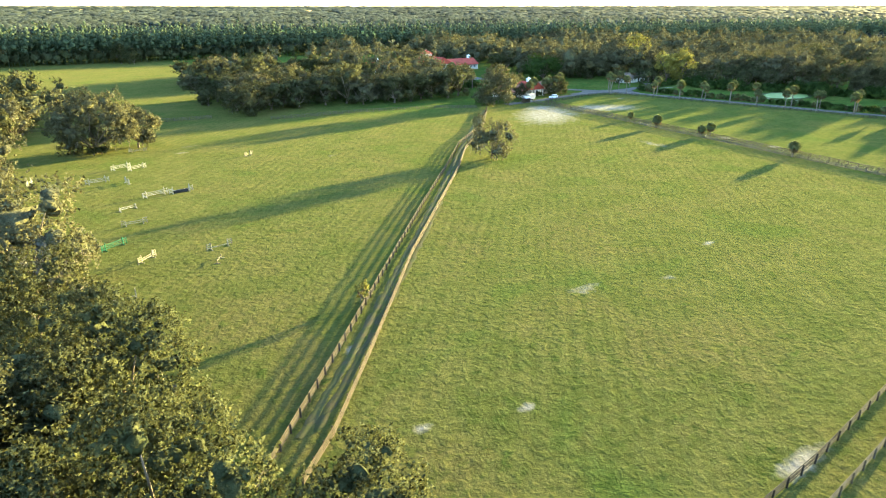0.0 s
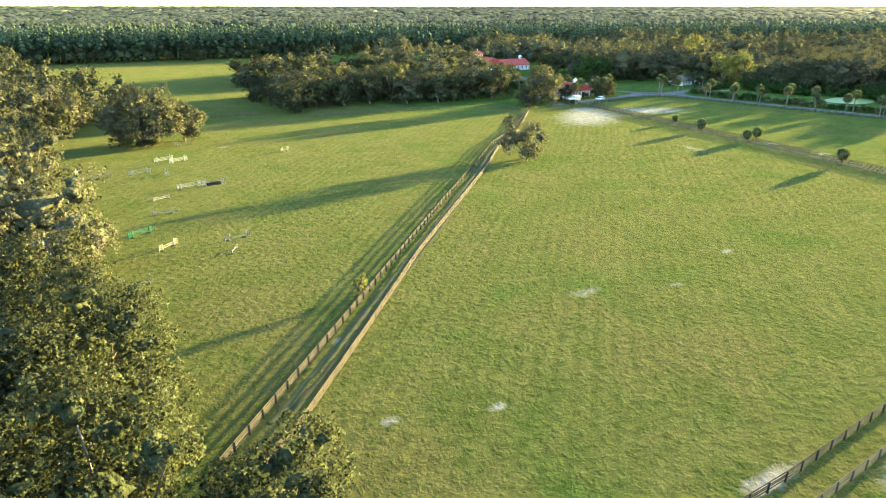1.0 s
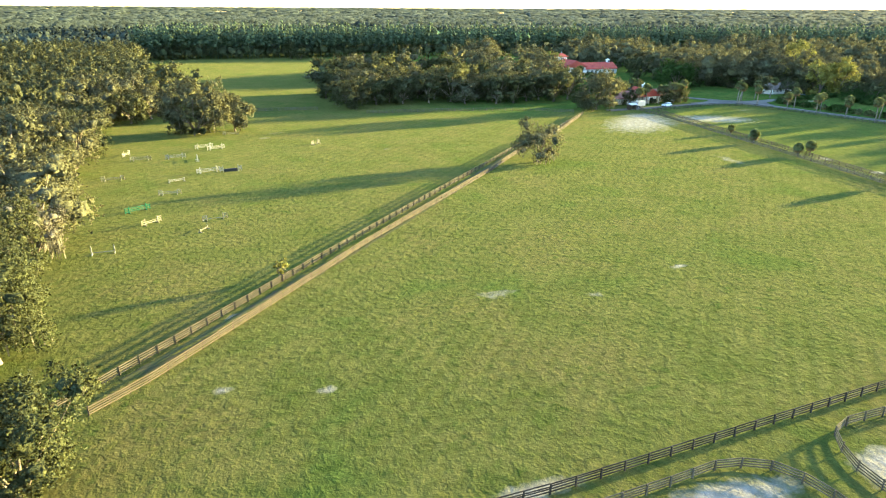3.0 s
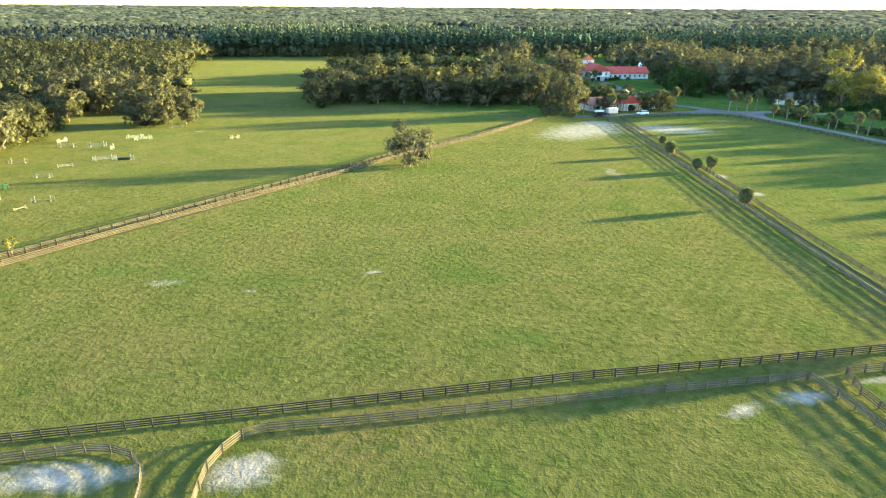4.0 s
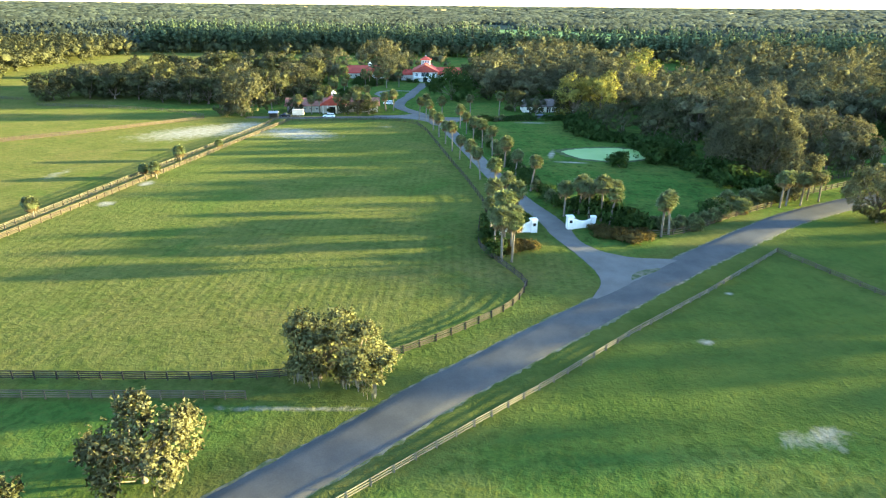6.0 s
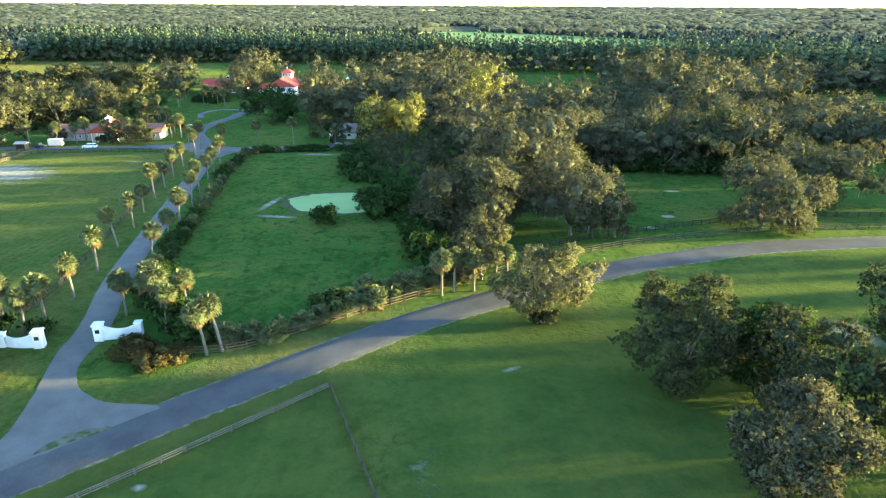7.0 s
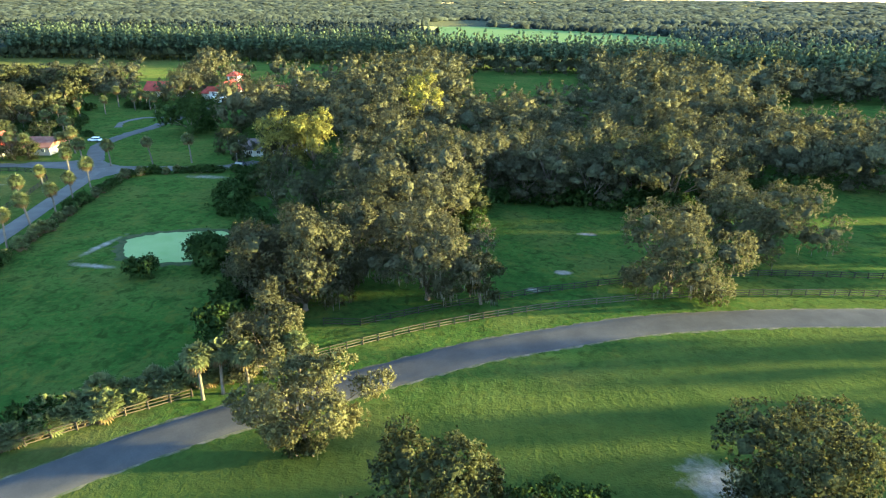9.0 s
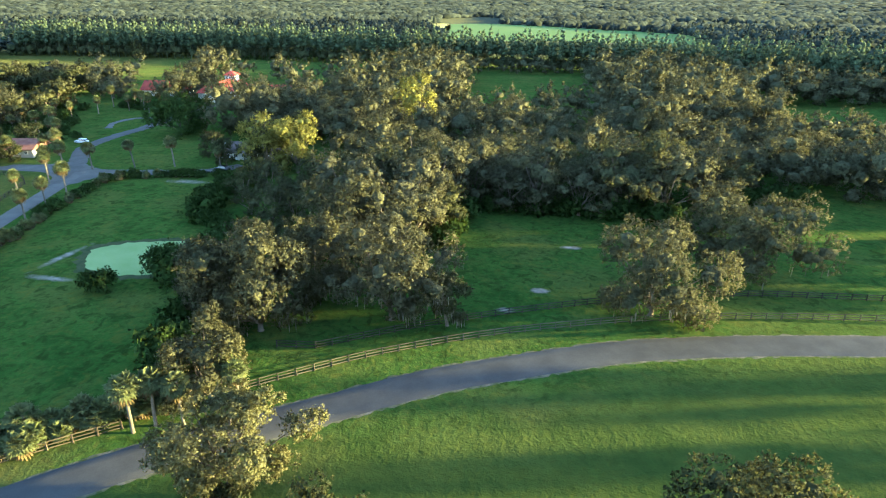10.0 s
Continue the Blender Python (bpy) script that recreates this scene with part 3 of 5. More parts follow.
def lumps(g, height, radius, base, count, spread=0.5):
    """Centres and sizes of the leafy lumps of a broad crown, gathered on boughs over an uneven dome."""
    top = height * 0.95
    mid = base + (top - base) * 0.40
    boughs = max(3, count // 5)
    i = np.arange(boughs)
    z = np.clip(-0.42 + 1.4 * ((i + 0.5) / boughs) ** 1.2 + g.normal(0, 0.08, boughs), -0.42, 1.0)
    a = i * 2.4 + g.normal(0, 0.35, boughs)
    p1, p2 = g.uniform(0, 6.3, 2)
    flat = np.power(1 - z * z + 0.02, 0.36) * (1 + 0.16 * np.sin(a + p1) + 0.10 * np.sin(2 * a + p2))
    flat = flat * np.where(z < 0, 1 + 0.8 * z, 1.0)
    half = np.where(z > 0, top - mid, (mid - base) * 2.5)
    tip = np.stack([np.cos(a) * flat * radius, np.sin(a) * flat * radius, z * half], 1) * g.uniform(0.68, 0.9, boughs)[:, None]
    k = np.arange(count) % boughs
    size = radius * g.uniform(0.18, 0.36, count) * spread * 2
    c = tip[k] + g.normal(0, 0.11, (count, 3)) * radius * np.array([1, 1, 0.8])
    c[:, 2] = np.clip(c[:, 2] + mid, base + size * 0.3, top - size * 0.6)
    return c, size


def sprigs(g, c, size, each=2):
    """Smaller lumps growing out of the large ones, which break up their outline."""
    k = np.repeat(np.arange(len(c)), each)
    mid = c.mean(0)
    d = unit(g.normal(size=(len(k), 3)) + unit(c[k] - mid) * 0.9 + np.array([0, 0, 0.3]))
    s = size[k] * g.uniform(0.3, 0.55, len(k))
    p = c[k] + d * (size[k] * g.uniform(0.75, 1.2, len(k)))[:, None]
    return np.concatenate([c, p]), np.concatenate([size, s])


def leaves_on(g, c, size, count, leaf, core=(0, 0, 0), per=8):
    """Three-cornered leaves along short sprays, the sprays set loosely over the lumps' outsides."""
    w = size ** 2
    many = max(4, int(count / per))
    k = g.choice(len(c), int(many * 1.9), p=w / w.sum())
    shape = g.uniform(0.72, 1.28, (len(c), 3)) * np.array([1, 1, 0.85])
    out = unit(c[k] - np.array(core))
    d = unit(g.normal(size=(len(k), 3)) + out * 0.6 + np.array([0, 0, 0.3]))
    p = c[k] + d * shape[k] * (size[k] * np.clip(g.normal(0.95, 0.13, len(k)), 0.5, 1.3))[:, None]
    keep = np.ones(len(p), bool)
    for j in range(len(c)):
        far = np.linalg.norm((p - c[j]) / shape[j], axis=1)
        keep &= (far > size[j] * 0.7) | (k == j)
    p, d, out = p[keep][:many], d[keep][:many], out[keep][:many]
    j = np.repeat(np.arange(len(p)), per)
    axis = unit(d + np.array([0, 0, 0.3]) + g.normal(0, 0.45, d.shape))
    long = leaf * g.uniform(1.4, 3.4, len(p))
    q = p[j] + axis[j] * (long[j] * g.uniform(-0.4, 1.0, len(j)))[:, None] + g.normal(0, 0.62 * leaf, (len(j), 3))
    n = unit(d[j] * 0.5 + g.normal(size=q.shape))
    t = unit(np.cross(n, unit(g.normal(size=q.shape))))
    b = np.cross(n, t)
    s = (leaf * g.uniform(0.6, 1.3, len(j)))[:, None]
    v = np.stack([q - t * s * 0.62 - b * s * 0.4, q + t * s * 0.62 - b * s * 0.4, q + b * s * 1.0], 1)
    face = unit(d[j] * 0.62 + out[j] * 0.34 + n * 0.1 + np.array([0, 0, 0.28]))
    return v.reshape(-1, 3), np.arange(len(j) * 3).reshape(-1, 3), np.repeat(face, 3, 0)


def cores(g, c, size, level, shrink=0.84, rough=0.24):
    """The dense inside of the lumps."""
    v0, f0 = ICO[level]
    vs, fs, ns = [], [], []
    for i in range(len(c)):
        ns.append(unit(v0 * 0.7 + g.normal(0, 0.2, v0.shape) + np.array([0, 0, 0.4])))
        v = v0 * (1 + g.normal(0, rough, (len(v0), 1))) * size[i] * shrink * np.array([1, 1, 0.85]) + c[i]
        fs.append(f0 + len(v0) * i)
        vs.append(v)
    return np.concatenate(vs), np.concatenate(fs), np.concatenate(ns)


def joined_mesh(name, quads, tris):
    """One mesh from leaves and core faces."""
    (v1, f1, n1), (v2, f2, n2) = quads, tris
    return mesh_of(name, np.concatenate([v1, v2]), np.concatenate([f1, f2 + len(v1)]), np.concatenate([n1, n2]))


def limbs(g, height, c, size, base, thick, count=10, lean=0.3):
    bm = bmesh.new()
    fork = base * 0.8 + 0.6
    foot = [(0, 0, -0.2), (0.02, 0.02, 0.25), (g.normal(0, lean) * 0.3, g.normal(0, lean) * 0.3, fork * 0.6), (g.normal(0, lean), g.normal(0, lean), fork)]
    tube(bm, foot, [thick * 1.5, thick * 1.05, thick * 0.9, thick * 0.8], 9)
    top = Vector(foot[-1])
    order = g.permutation(len(c))[:count]
    for j in order:
        e = Vector(c[j])
        m1 = top.lerp(e, 0.4) + Vector((g.normal(0, 0.4), g.normal(0, 0.4), g.normal(0.2, 0.4)))
        tube(bm, [top - Vector((0, 0, 0.3)), m1, top.lerp(e, 0.78), e], [thick * 0.5, thick * 0.36, thick * 0.22, thick * 0.1], 5)
    return bm


def moss_mesh(g, c, size, count, base):
    low = np.argsort(c[:, 2] - size)[: max(4, len(c) // 2)]
    k = g.choice(low, count)
    a = g.uniform(0, 2 * math.pi, count)
    r = size[k] * g.uniform(0.5, 0.95, count)
    p = np.stack([c[k, 0] + np.cos(a) * r, c[k, 1] + np.sin(a) * r, c[k, 2] - size[k] * 0.55], 1)
    n = np.stack([np.cos(a), np.sin(a), np.zeros(count)], 1)
    t = np.stack([-np.sin(a), np.cos(a), np.zeros(count)], 1)
    wd = g.uniform(0.06, 0.16, count)[:, None]
    ln = g.uniform(0.6, 2.0, count)[:, None] * np.array([0, 0, 1.0])
    q = np.stack([p - t * wd, p + t * wd, p + t * wd * 0.3 - ln + n * 0.1, p - t * wd * 0.3 - ln * 0.9], 1)
    return mesh_of("moss", q.reshape(-1, 3), np.arange(count * 4).reshape(-1, 4))


class Kind:
    """A plant built once and then set out in copies."""

    def __init__(self, make):
        self.make, self.first = make, None

    def put(self, x, y, turn=0.0, size=1.0, tall=1.0, label="", group=""):
        m = at(x, y, 0, turn) @ Matrix.Diagonal((size, size, size * tall, 1))
        if self.first is None:
            self.first = ob = self.make()
            ob.matrix_basis = m
        else:
            self.first.scale, keep = (1, 1, 1), self.first.matrix_basis.copy()
            ob = copy_thing(self.first, m)
            self.first.matrix_basis = keep
        return tagged(ob, label, "", group)


def oak_kind(seed, height, radius, count, leaf, material, leafmat_label, base=None, n=26, moss=0, thick=0.42, name="oak_tree", category="tree", core=0.64, level=2, spread=0.5, boughs=9):
    def make():
        g = np.random.default_rng(seed)
        b = height * 0.1 if base is None else base
        c, s = lumps(g, height, radius, b, n, spread)
        # a ball of inner lumps closes the middle
        mc = np.array([[0, 0, (height + b) / 2]])
        ms = np.array([min(radius, (height - b) / 2) * 0.66])
        ob = thing(name, 0, 0, leafmat_label, category)
        part("trunk", limbs(g, height, c, s, b, thick, boughs), M_BARK, ob, "", True)
        q = leaves_on(g, *sprigs(g, np.concatenate([c, mc]), np.concatenate([s, ms])), count, leaf, core=(0, 0, (height + b) / 2))
        t = cores(g, np.concatenate([c, mc]), np.concatenate([s, ms]), level, core)
        part_of("crown", joined_mesh("crown", q, t), material, ob)
        if moss:
            part_of("moss", moss_mesh(g, c, s, moss, b), M_MOSS, ob, "hanging strands of pale grey moss")["kind"] = "stuff"
        return ob
    return Kind(make)


def palm_kind(seed, height, radius, fronds=46, trunk=0.2, lean=0.3, label="sabal palm with a round head of fronds", dead=10, name="palm_tree", squat=False):
    def make():
        g = np.random.default_rng(seed)
        ob = thing(name, 0, 0, label, "palm tree")
        bm = bmesh.new()
        hx, hy = g.normal(0, lean), g.normal(0, lean)
        hub = height - radius * 0.75
        tube(bm, [(0, 0, -0.1), (0, 0, 0.3), (hx * 0.35, hy * 0.35, hub * 0.5), (hx, hy, hub), (hx, hy, hub + 0.5)], [trunk * 1.5, trunk * 1.1, trunk, trunk * 0.95, trunk * 0.8], 9)
        part("trunk", bm, M_PALMBARK, ob, "", True)
        for nm, many, lo, hi, mat in (("crown", fronds, -0.45, 1.0, M_FROND), ("dead_fronds", dead, -0.95, -0.55, M_DEADFROND)):
            vs, fs = [], []
            for i in range(many):
                up = lo + (hi - lo) * (i + 0.5) / many
                a = i * 2.4 + g.uniform(-0.3, 0.3)
                flat = math.sqrt(max(0.02, 1 - up * up))
                d = np.array([math.cos(a) * flat, math.sin(a) * flat, up])
                side = np.array([-math.sin(a), math.cos(a), 0])
                nrm = np.cross(d, side)
                hubp = np.array([hx, hy, hub + 0.25])
                stalk = hubp + d * radius * g.uniform(0.38, 0.52)
                reach = radius * g.uniform(0.5, 0.66)
                blades = 9
                base = len(vs)
                vs += [hubp, hubp + side * 0.05, stalk]
                fs.append((base, base + 1, base + 2))
                for k in range(blades):
                    th = (k - (blades - 1) / 2) * 0.36
                    bd = d * math.cos(th) + side * math.sin(th)
                    tip = stalk + bd * reach * (1 - 0.05 * abs(k - 4)) - np.array([0, 0, reach * g.uniform(0.15, 0.5)]) + nrm * 0.1
                    midp = stalk + bd * reach * 0.6 - np.array([0, 0, reach * 0.08])
                    wv = (side * math.cos(th) - d * math.sin(th)) * reach * 0.13
                    j = len(vs)
                    vs += [stalk, midp - wv + nrm * 0.06, midp + wv - nrm * 0.06, tip]
                    fs += [(j, j + 1, j + 2), (j + 1, j + 3, j + 2)]
            part_of(nm, mesh_of(nm, np.array(vs), np.array(fs)), mat, ob, "hanging dry brown fronds" if nm == "dead_fronds" else "")
        return ob
    return Kind(make)


def shrub_kind(seed, height, radius, count, leaf, material, label, n=9, name="shrub", category="shrub"):
    def make():
        g = np.random.default_rng(seed)
        ob = thing(name, 0, 0, label, category)
        d = g.uniform(0, 2 * math.pi, n)
        r = radius * np.sqrt(g.uniform(0, 0.55, n))
        s = radius * g.uniform(0.38, 0.55, n)
        z = np.maximum(s * 0.5, g.uniform(0.25, 0.75, n) * height - s * 0.2)
        c = np.stack([np.cos(d) * r, np.sin(d) * r, z], 1)
        bm = bmesh.new()
        for j in range(min(5, n)):
            tube(bm, [(0.05 * j, 0, -0.05), tuple(c[j] * np.array([0.5, 0.5, 0.6])), tuple(c[j])], [0.06, 0.045, 0.02], 5)
        part("stems", bm, M_BARK, ob)
        q = leaves_on(g, c, s, count * 2, leaf * 1.0, core=(0, 0, 0))
        part_of("crown", joined_mesh("crown", q, cores(g, c, s, 1, 0.72)), material, ob)
        return ob
    return Kind(make)


OAK_L = "broad live oak with a dense olive-green crown"
MOSS_L = "mossy live oak with a grey-green crown and hanging moss"
NEAR = [oak_kind(100 + i, 16.5 + 1.2 * (i % 3), 7.2 + 0.5 * (i % 4), 24000, 0.19, (M_OAK, M_OAKGREEN, M_OAK, M_OAKGREEN)[i % 4], OAK_L, n=60 + i, moss=60 if i % 2 else 0, level=1, core=0.33, boughs=12) for i in range(6)]
MID = [oak_kind(200 + i, 15.5 + 1.0 * (i % 4), 6.6 + 0.6 * (i % 3), 4600, 0.275, (M_OAK, M_OAKGREY, M_OAKGREY, M_OAK)[i % 4], OAK_L, n=40 + i, level=1, core=0.55) for i in range(7)]
LOW = [oak_kind(300 + i, 14.5 + i, 6.5, 900, 0.75, (M_OAK, M_OAKGREY, M_OAK)[i % 3], "distant live oak with a rounded olive crown", n=15 + i, level=1) for i in range(4)]
PALMS = [palm_kind(500 + i, 7.5 + 0.35 * i, 2.0 + 0.12 * (i % 3), lean=0.25 + 0.1 * i) for i in range(5)]
BUSHPALM = [palm_kind(520 + i, 4.0 + 0.4 * i, 1.9, 60, 0.2, 0.1, "young sabal palm with a low round head", 30) for i in range(2)]
PALMETTO = [palm_kind(540 + i, 1.9 + 0.3 * i, 1.6, 34, 0.12, 0.15, "low fan-leaved palmetto shrub", 6, name="palmetto_shrub") for i in range(3)]
SHRUBS = [shrub_kind(600 + i, 2.0 + 0.3 * i, 1.7 + 0.2 * i, 420, 0.22, M_SHRUB, "dark green rounded shrub") for i in range(3)]

# single trees: kind settings, place, height, width
SINGLES = [
    # x, y, height, radius, leaves, leaf size, material, label, first branch, moss
    (166.7, 132.3, 12.0, 6.6, 11000, 0.30, M_FEATHER, "slender pale feathery oak beside the road", 2.4, 0),
    (157.8, 147.6, 12.8, 4.9, 5000, 0.34, M_OAKGREY, "olive-green oak rising among fence palms", 0.9, 30),
    (150.5, 169.5, 15.5, 6.6, 5500, 0.42, M_OAKGREY, MOSS_L, 1.0, 60),
    (157.5, 166.0, 18.4, 8.6, 8500, 0.42, M_OAKGREY, MOSS_L, 1.2, 140),
    (163.5, 178.0, 14.5, 6.0, 5500, 0.42, M_OAKGREY, MOSS_L, 1.4, 120),
    (164.5, 196.0, 18.5, 7.4, 6000, 0.42, M_OAKGREY, MOSS_L, 1.4, 60),
    (177.0, 171.5, 17.0, 8.6, 6500, 0.42, M_OAKGREY, "mossy live oak trailing long strands of pale moss", 2.4, 260),
    (186.0, 170.5, 9.5, 3.2, 1800, 0.36, M_OAK, "small mossy oak by a fence", 2.0, 60),
    (218.9, 177.4, 17.6, 9.2, 8000, 0.38, M_OAKGREY, "round grey-green live oak beside the road fence", 1.2, 80),
    (238.2, 193.0, 16.2, 10.2, 7500, 0.40, M_OAKGREY, "pale thin-leaved oak with showing limbs", 2.0, 60),
    (181.6, 116.0, 14.2, 6.5, 7500, 0.36, M_OAKGREEN, "full round oak with sunlit golden-green top", 1.2, 0),
    (192.0, 115.5, 12.0, 5.2, 5000, 0.36, M_SHRUB, "dark dense evergreen tree", 1.2, 0),
    (193.2, 108.6, 13.2, 5.9, 6500, 0.36, M_OAKGREEN, "full round oak with sunlit golden-green top", 1.2, 0),
    (185.6, 97.0, 12.8, 5.2, 6000, 0.36, M_OAKGREY, "grey-green round oak in the meadow", 1.2, 0),
    (216.5, 124.5, 14.8, 6.6, 6500, 0.36, M_OAK, "spreading dark oak by a sandy patch", 1.6, 30),
    (205.5, 105.5, 13.0, 6.4, 6000, 0.36, M_OAK, OAK_L, 1.4, 0),
    (126.0, 258.5, 17.4, 6.4, 3200, 0.46, M_YELLOW, "tall yellowing deciduous tree", 1.5, 0),
    (135.5, 256.5, 18.0, 6.4, 3200, 0.46, M_YELLOW, "tall yellowing deciduous tree", 1.5, 0),
    (163.0, 308.0, 25.5, 7.0, 2800, 0.5, M_YELLOW, "tall yellowing deciduous tree above oaks", 4.0, 0),
    # dense dark green, with the oak's shade put into its leaf colour
    (77.0, 303.5, 13.6, 9.8, 3800, 0.5, M_SHRUB, "broad oak in shade-darkened green on the lawn before the house", 1.8, 0),
    (-3.0, 250.5, 15.6, 8.4, 4200, 0.5, M_OAKGREY, "tall tan-green oak at the end of the lanes", 1.5, 30),
    (-69.7, 171.9, 11.4, 6.0, 4200, 0.3, M_OAKGREY, "lone mossy oak standing in the pasture", 1.3, 60),
    (-156.5, 241.5, 17.6, 10.2, 6500, 0.46, M_OAKGREY, "great spreading mossy oak at the wood's edge", 1.4, 120),
    (-145.0, 243.5, 12.5, 5.5, 3000, 0.46, M_OAKGREY, MOSS_L, 1.4, 60),
    (67.0, 70.5, 8.8, 4.2, 3200, 0.32, M_FEATHER, "drooping pale willow-like tree at a fence corner", 1.0, 90),
    (71.8, 69.0, 8.6, 3.8, 3000, 0.32, M_FEATHER, "drooping pale willow-like tree at a fence corner", 1.0, 90),
    (55.2, 53.3, 7.6, 4.6, 3600, 0.34, M_FEATHER, "pale tan tree south of the lane", 1.0, 40),
    (49.5, 41.5, 8.0, 4.4, 3200, 0.34, M_OAK, OAK_L, 1.0, 0),
    (-165.4, 72.5, 12.0, 5.6, 8500, 0.24, M_OAKGREEN, OAK_L, 1.0, 0),
    (-177.0, 129.0, 12.5, 5.0, 1500, 0.30, M_MOSS, "half-bare grey oak hung with moss at the wood's edge", 2.5, 160),
    (-141.6, 113.0, 3.6, 1.0, 300, 0.22, M_YELLOW, "thin yellow sapling beside a fence", 0.8, 0),
    (-98.0, 284.0, 12.6, 7.6, 2400, 0.55, M_OAK, OAK_L, 1.5, 30),
    (39.0, 376.5, 14.0, 9.4, 2600, 0.5, M_OAKGREY, "broad olive oak between the far buildings", 1.6, 0),
    (3.5, 382.5, 17.0, 10.5, 2600, 0.55, M_OAKGREY, "broad olive oak beside the red-roofed barn", 1.8, 0),
    (89.0, 352.0, 13.0, 7.5, 2600, 0.5, M_OAK, "round oak on the lawn beside the house", 1.6, 0),
    (25.0, 446.0, 20.5, 11.5, 2400, 0.6, M_OAKGREY, "tall oak behind the main house", 2.0, 0),
    (40.0, 391.0, 16.0, 9.0, 2200, 0.6, M_OAKGREY, "grey-green oak between the far buildings", 2.0, 0),
    (36.0, 256.6, 6.2, 2.6, 900, 0.4, M_OAKGREEN, "small rounded oak in front of the stable", 1.2, 0),
    (41.0, 257.6, 5.8, 2.5, 900, 0.4, M_OAKGREY, "small rounded oak in front of the stable", 1.2, 0),
    (45.5, 258.6, 6.4, 2.6, 900, 0.4, M_OAK, "small rounded oak in front of the stable", 1.2, 0),
    (24.0, 275.5, 9.0, 4.2, 1200, 0.45, M_OAKGREEN, "light green tree behind the stable", 1.2, 0),
    (37.0, 279.0, 8.0, 3.6, 1000, 0.45, M_OAKGREEN, "light green tree behind the stable", 1.2, 0),
    (16.5, 256.0, 6.5, 2.8, 900, 0.4, M_OAK, "small rounded oak in front of the stable", 1.2, 0),
    (111.5, 262.5, 8.0, 3.4, 1200, 0.42, M_OAKGREEN, "rounded tree shading the low house", 1.2, 0),
    (121.5, 263.5, 9.0, 3.9, 1300, 0.42, M_OAK, "rounded tree shading the low house", 1.2, 0),
    (129.0, 266.5, 10.5, 4.8, 1400, 0.42, M_OAK, "rounded tree shading the low house", 1.2, 0),
    (104.0, 272.0, 9.5, 4.0, 1200, 0.42, M_OAK, "rounded tree shading the low house", 1.2, 0),
    (-92, 575, 16, 4.0, 500, 0.9, M_OAK, "lone far tree at the meadow's end", 2.0, 0),
    (-85, 566, 9, 5.0, 400, 0.9, M_OAK, "low far tree at the meadow's end", 1.0, 0),
]
for i, (x, y, h, rad, cnt, leaf, mat, lab, base, moss) in enumerate(SINGLES):
    dense = mat not in (M_FEATHER,)
    oak_kind(1000 + i, h, rad, int(cnt * (3.6 if 90 < y < 200 else 2.2)), leaf * (0.5 if 90 < y < 200 else 0.7), mat, lab, base, n=int(30 + rad * 4), moss=moss, thick=0.10 + h * 0.018, level=1,
             core=0.46 if dense else 0.26, spread=0.46 if dense else 0.36, boughs=12 if dense else 22).put(x, y, turn=float(rng.uniform(0, 360)))

# ---- woods ----
W_WEST = [(-166, 62), (-173, 95), (-178, 138), (-181, 190), (-186, 262), (-166, 282), (-156, 308), (-192, 400), (-200, 470), (-205, 575), (-400, 575), (-330, 430), (-252, 300), (-216, 200), (-200, 120), (-195, 30), (-185, 30)]
W_GROVE = [(-106, 290), (-60, 283), (-12, 270), (4, 272), (10, 300), (10, 325), (4, 350), (-8, 372), (-14, 392), (-30, 425), (-70, 440), (-96, 400)]
W_EAST = [(154, 172), (148, 178), (144, 188), (140, 206), (130, 214), (126, 232), (125, 252), (137, 264), (131, 285), (97, 293), (88, 312), (88, 345), (98, 368), (112, 380), (118, 420), (120, 470), (126, 540),
          (200, 528), (280, 516), (340, 474), (406, 430), (560, 370), (560, 235), (290, 243), (262, 246), (247, 228), (221, 224), (186, 225), (180, 202), (172, 184), (163, 178)]
GAPS = [[(178, 358), (240, 400), (246, 508), (176, 520)], [(298, 325), (400, 325), (400, 402), (302, 402)], [(120, 262), (150, 262), (150, 252), (120, 252)], [(102, 262), (134, 262), (134, 284), (102, 284)]]
W_PINES = [(-212, 584), (-94, 582), (0, 580), (120, 562), (200, 534), (280, 522), (340, 480), (406, 436), (700, 330), (700, 380), (420, 480), (280, 552), (200, 566), (0, 618), (-100, 628), (-215, 632)]


def scatter(poly, step, gaps=()):
    xs, ys = [p[0] for p in poly], [p[1] for p in poly]
    out = []
    for j, y in enumerate(np.arange(min(ys), max(ys), step * 0.88)):
        for x in np.arange(min(xs) + (j % 2) * step / 2, max(xs), step):
            px, py = x + rng.uniform(-0.32, 0.32) * step, y + rng.uniform(-0.32, 0.32) * step
            if inside(poly, px, py) and not any(inside(q, px, py) for q in gaps):
                out.append((px, py))
    return out


def far_from(p, taken, d):
    return all((p[0] - q[0]) ** 2 + (p[1] - q[1]) ** 2 > d * d for q in taken)


TAKEN = [(s[0], s[1]) for s in SINGLES]


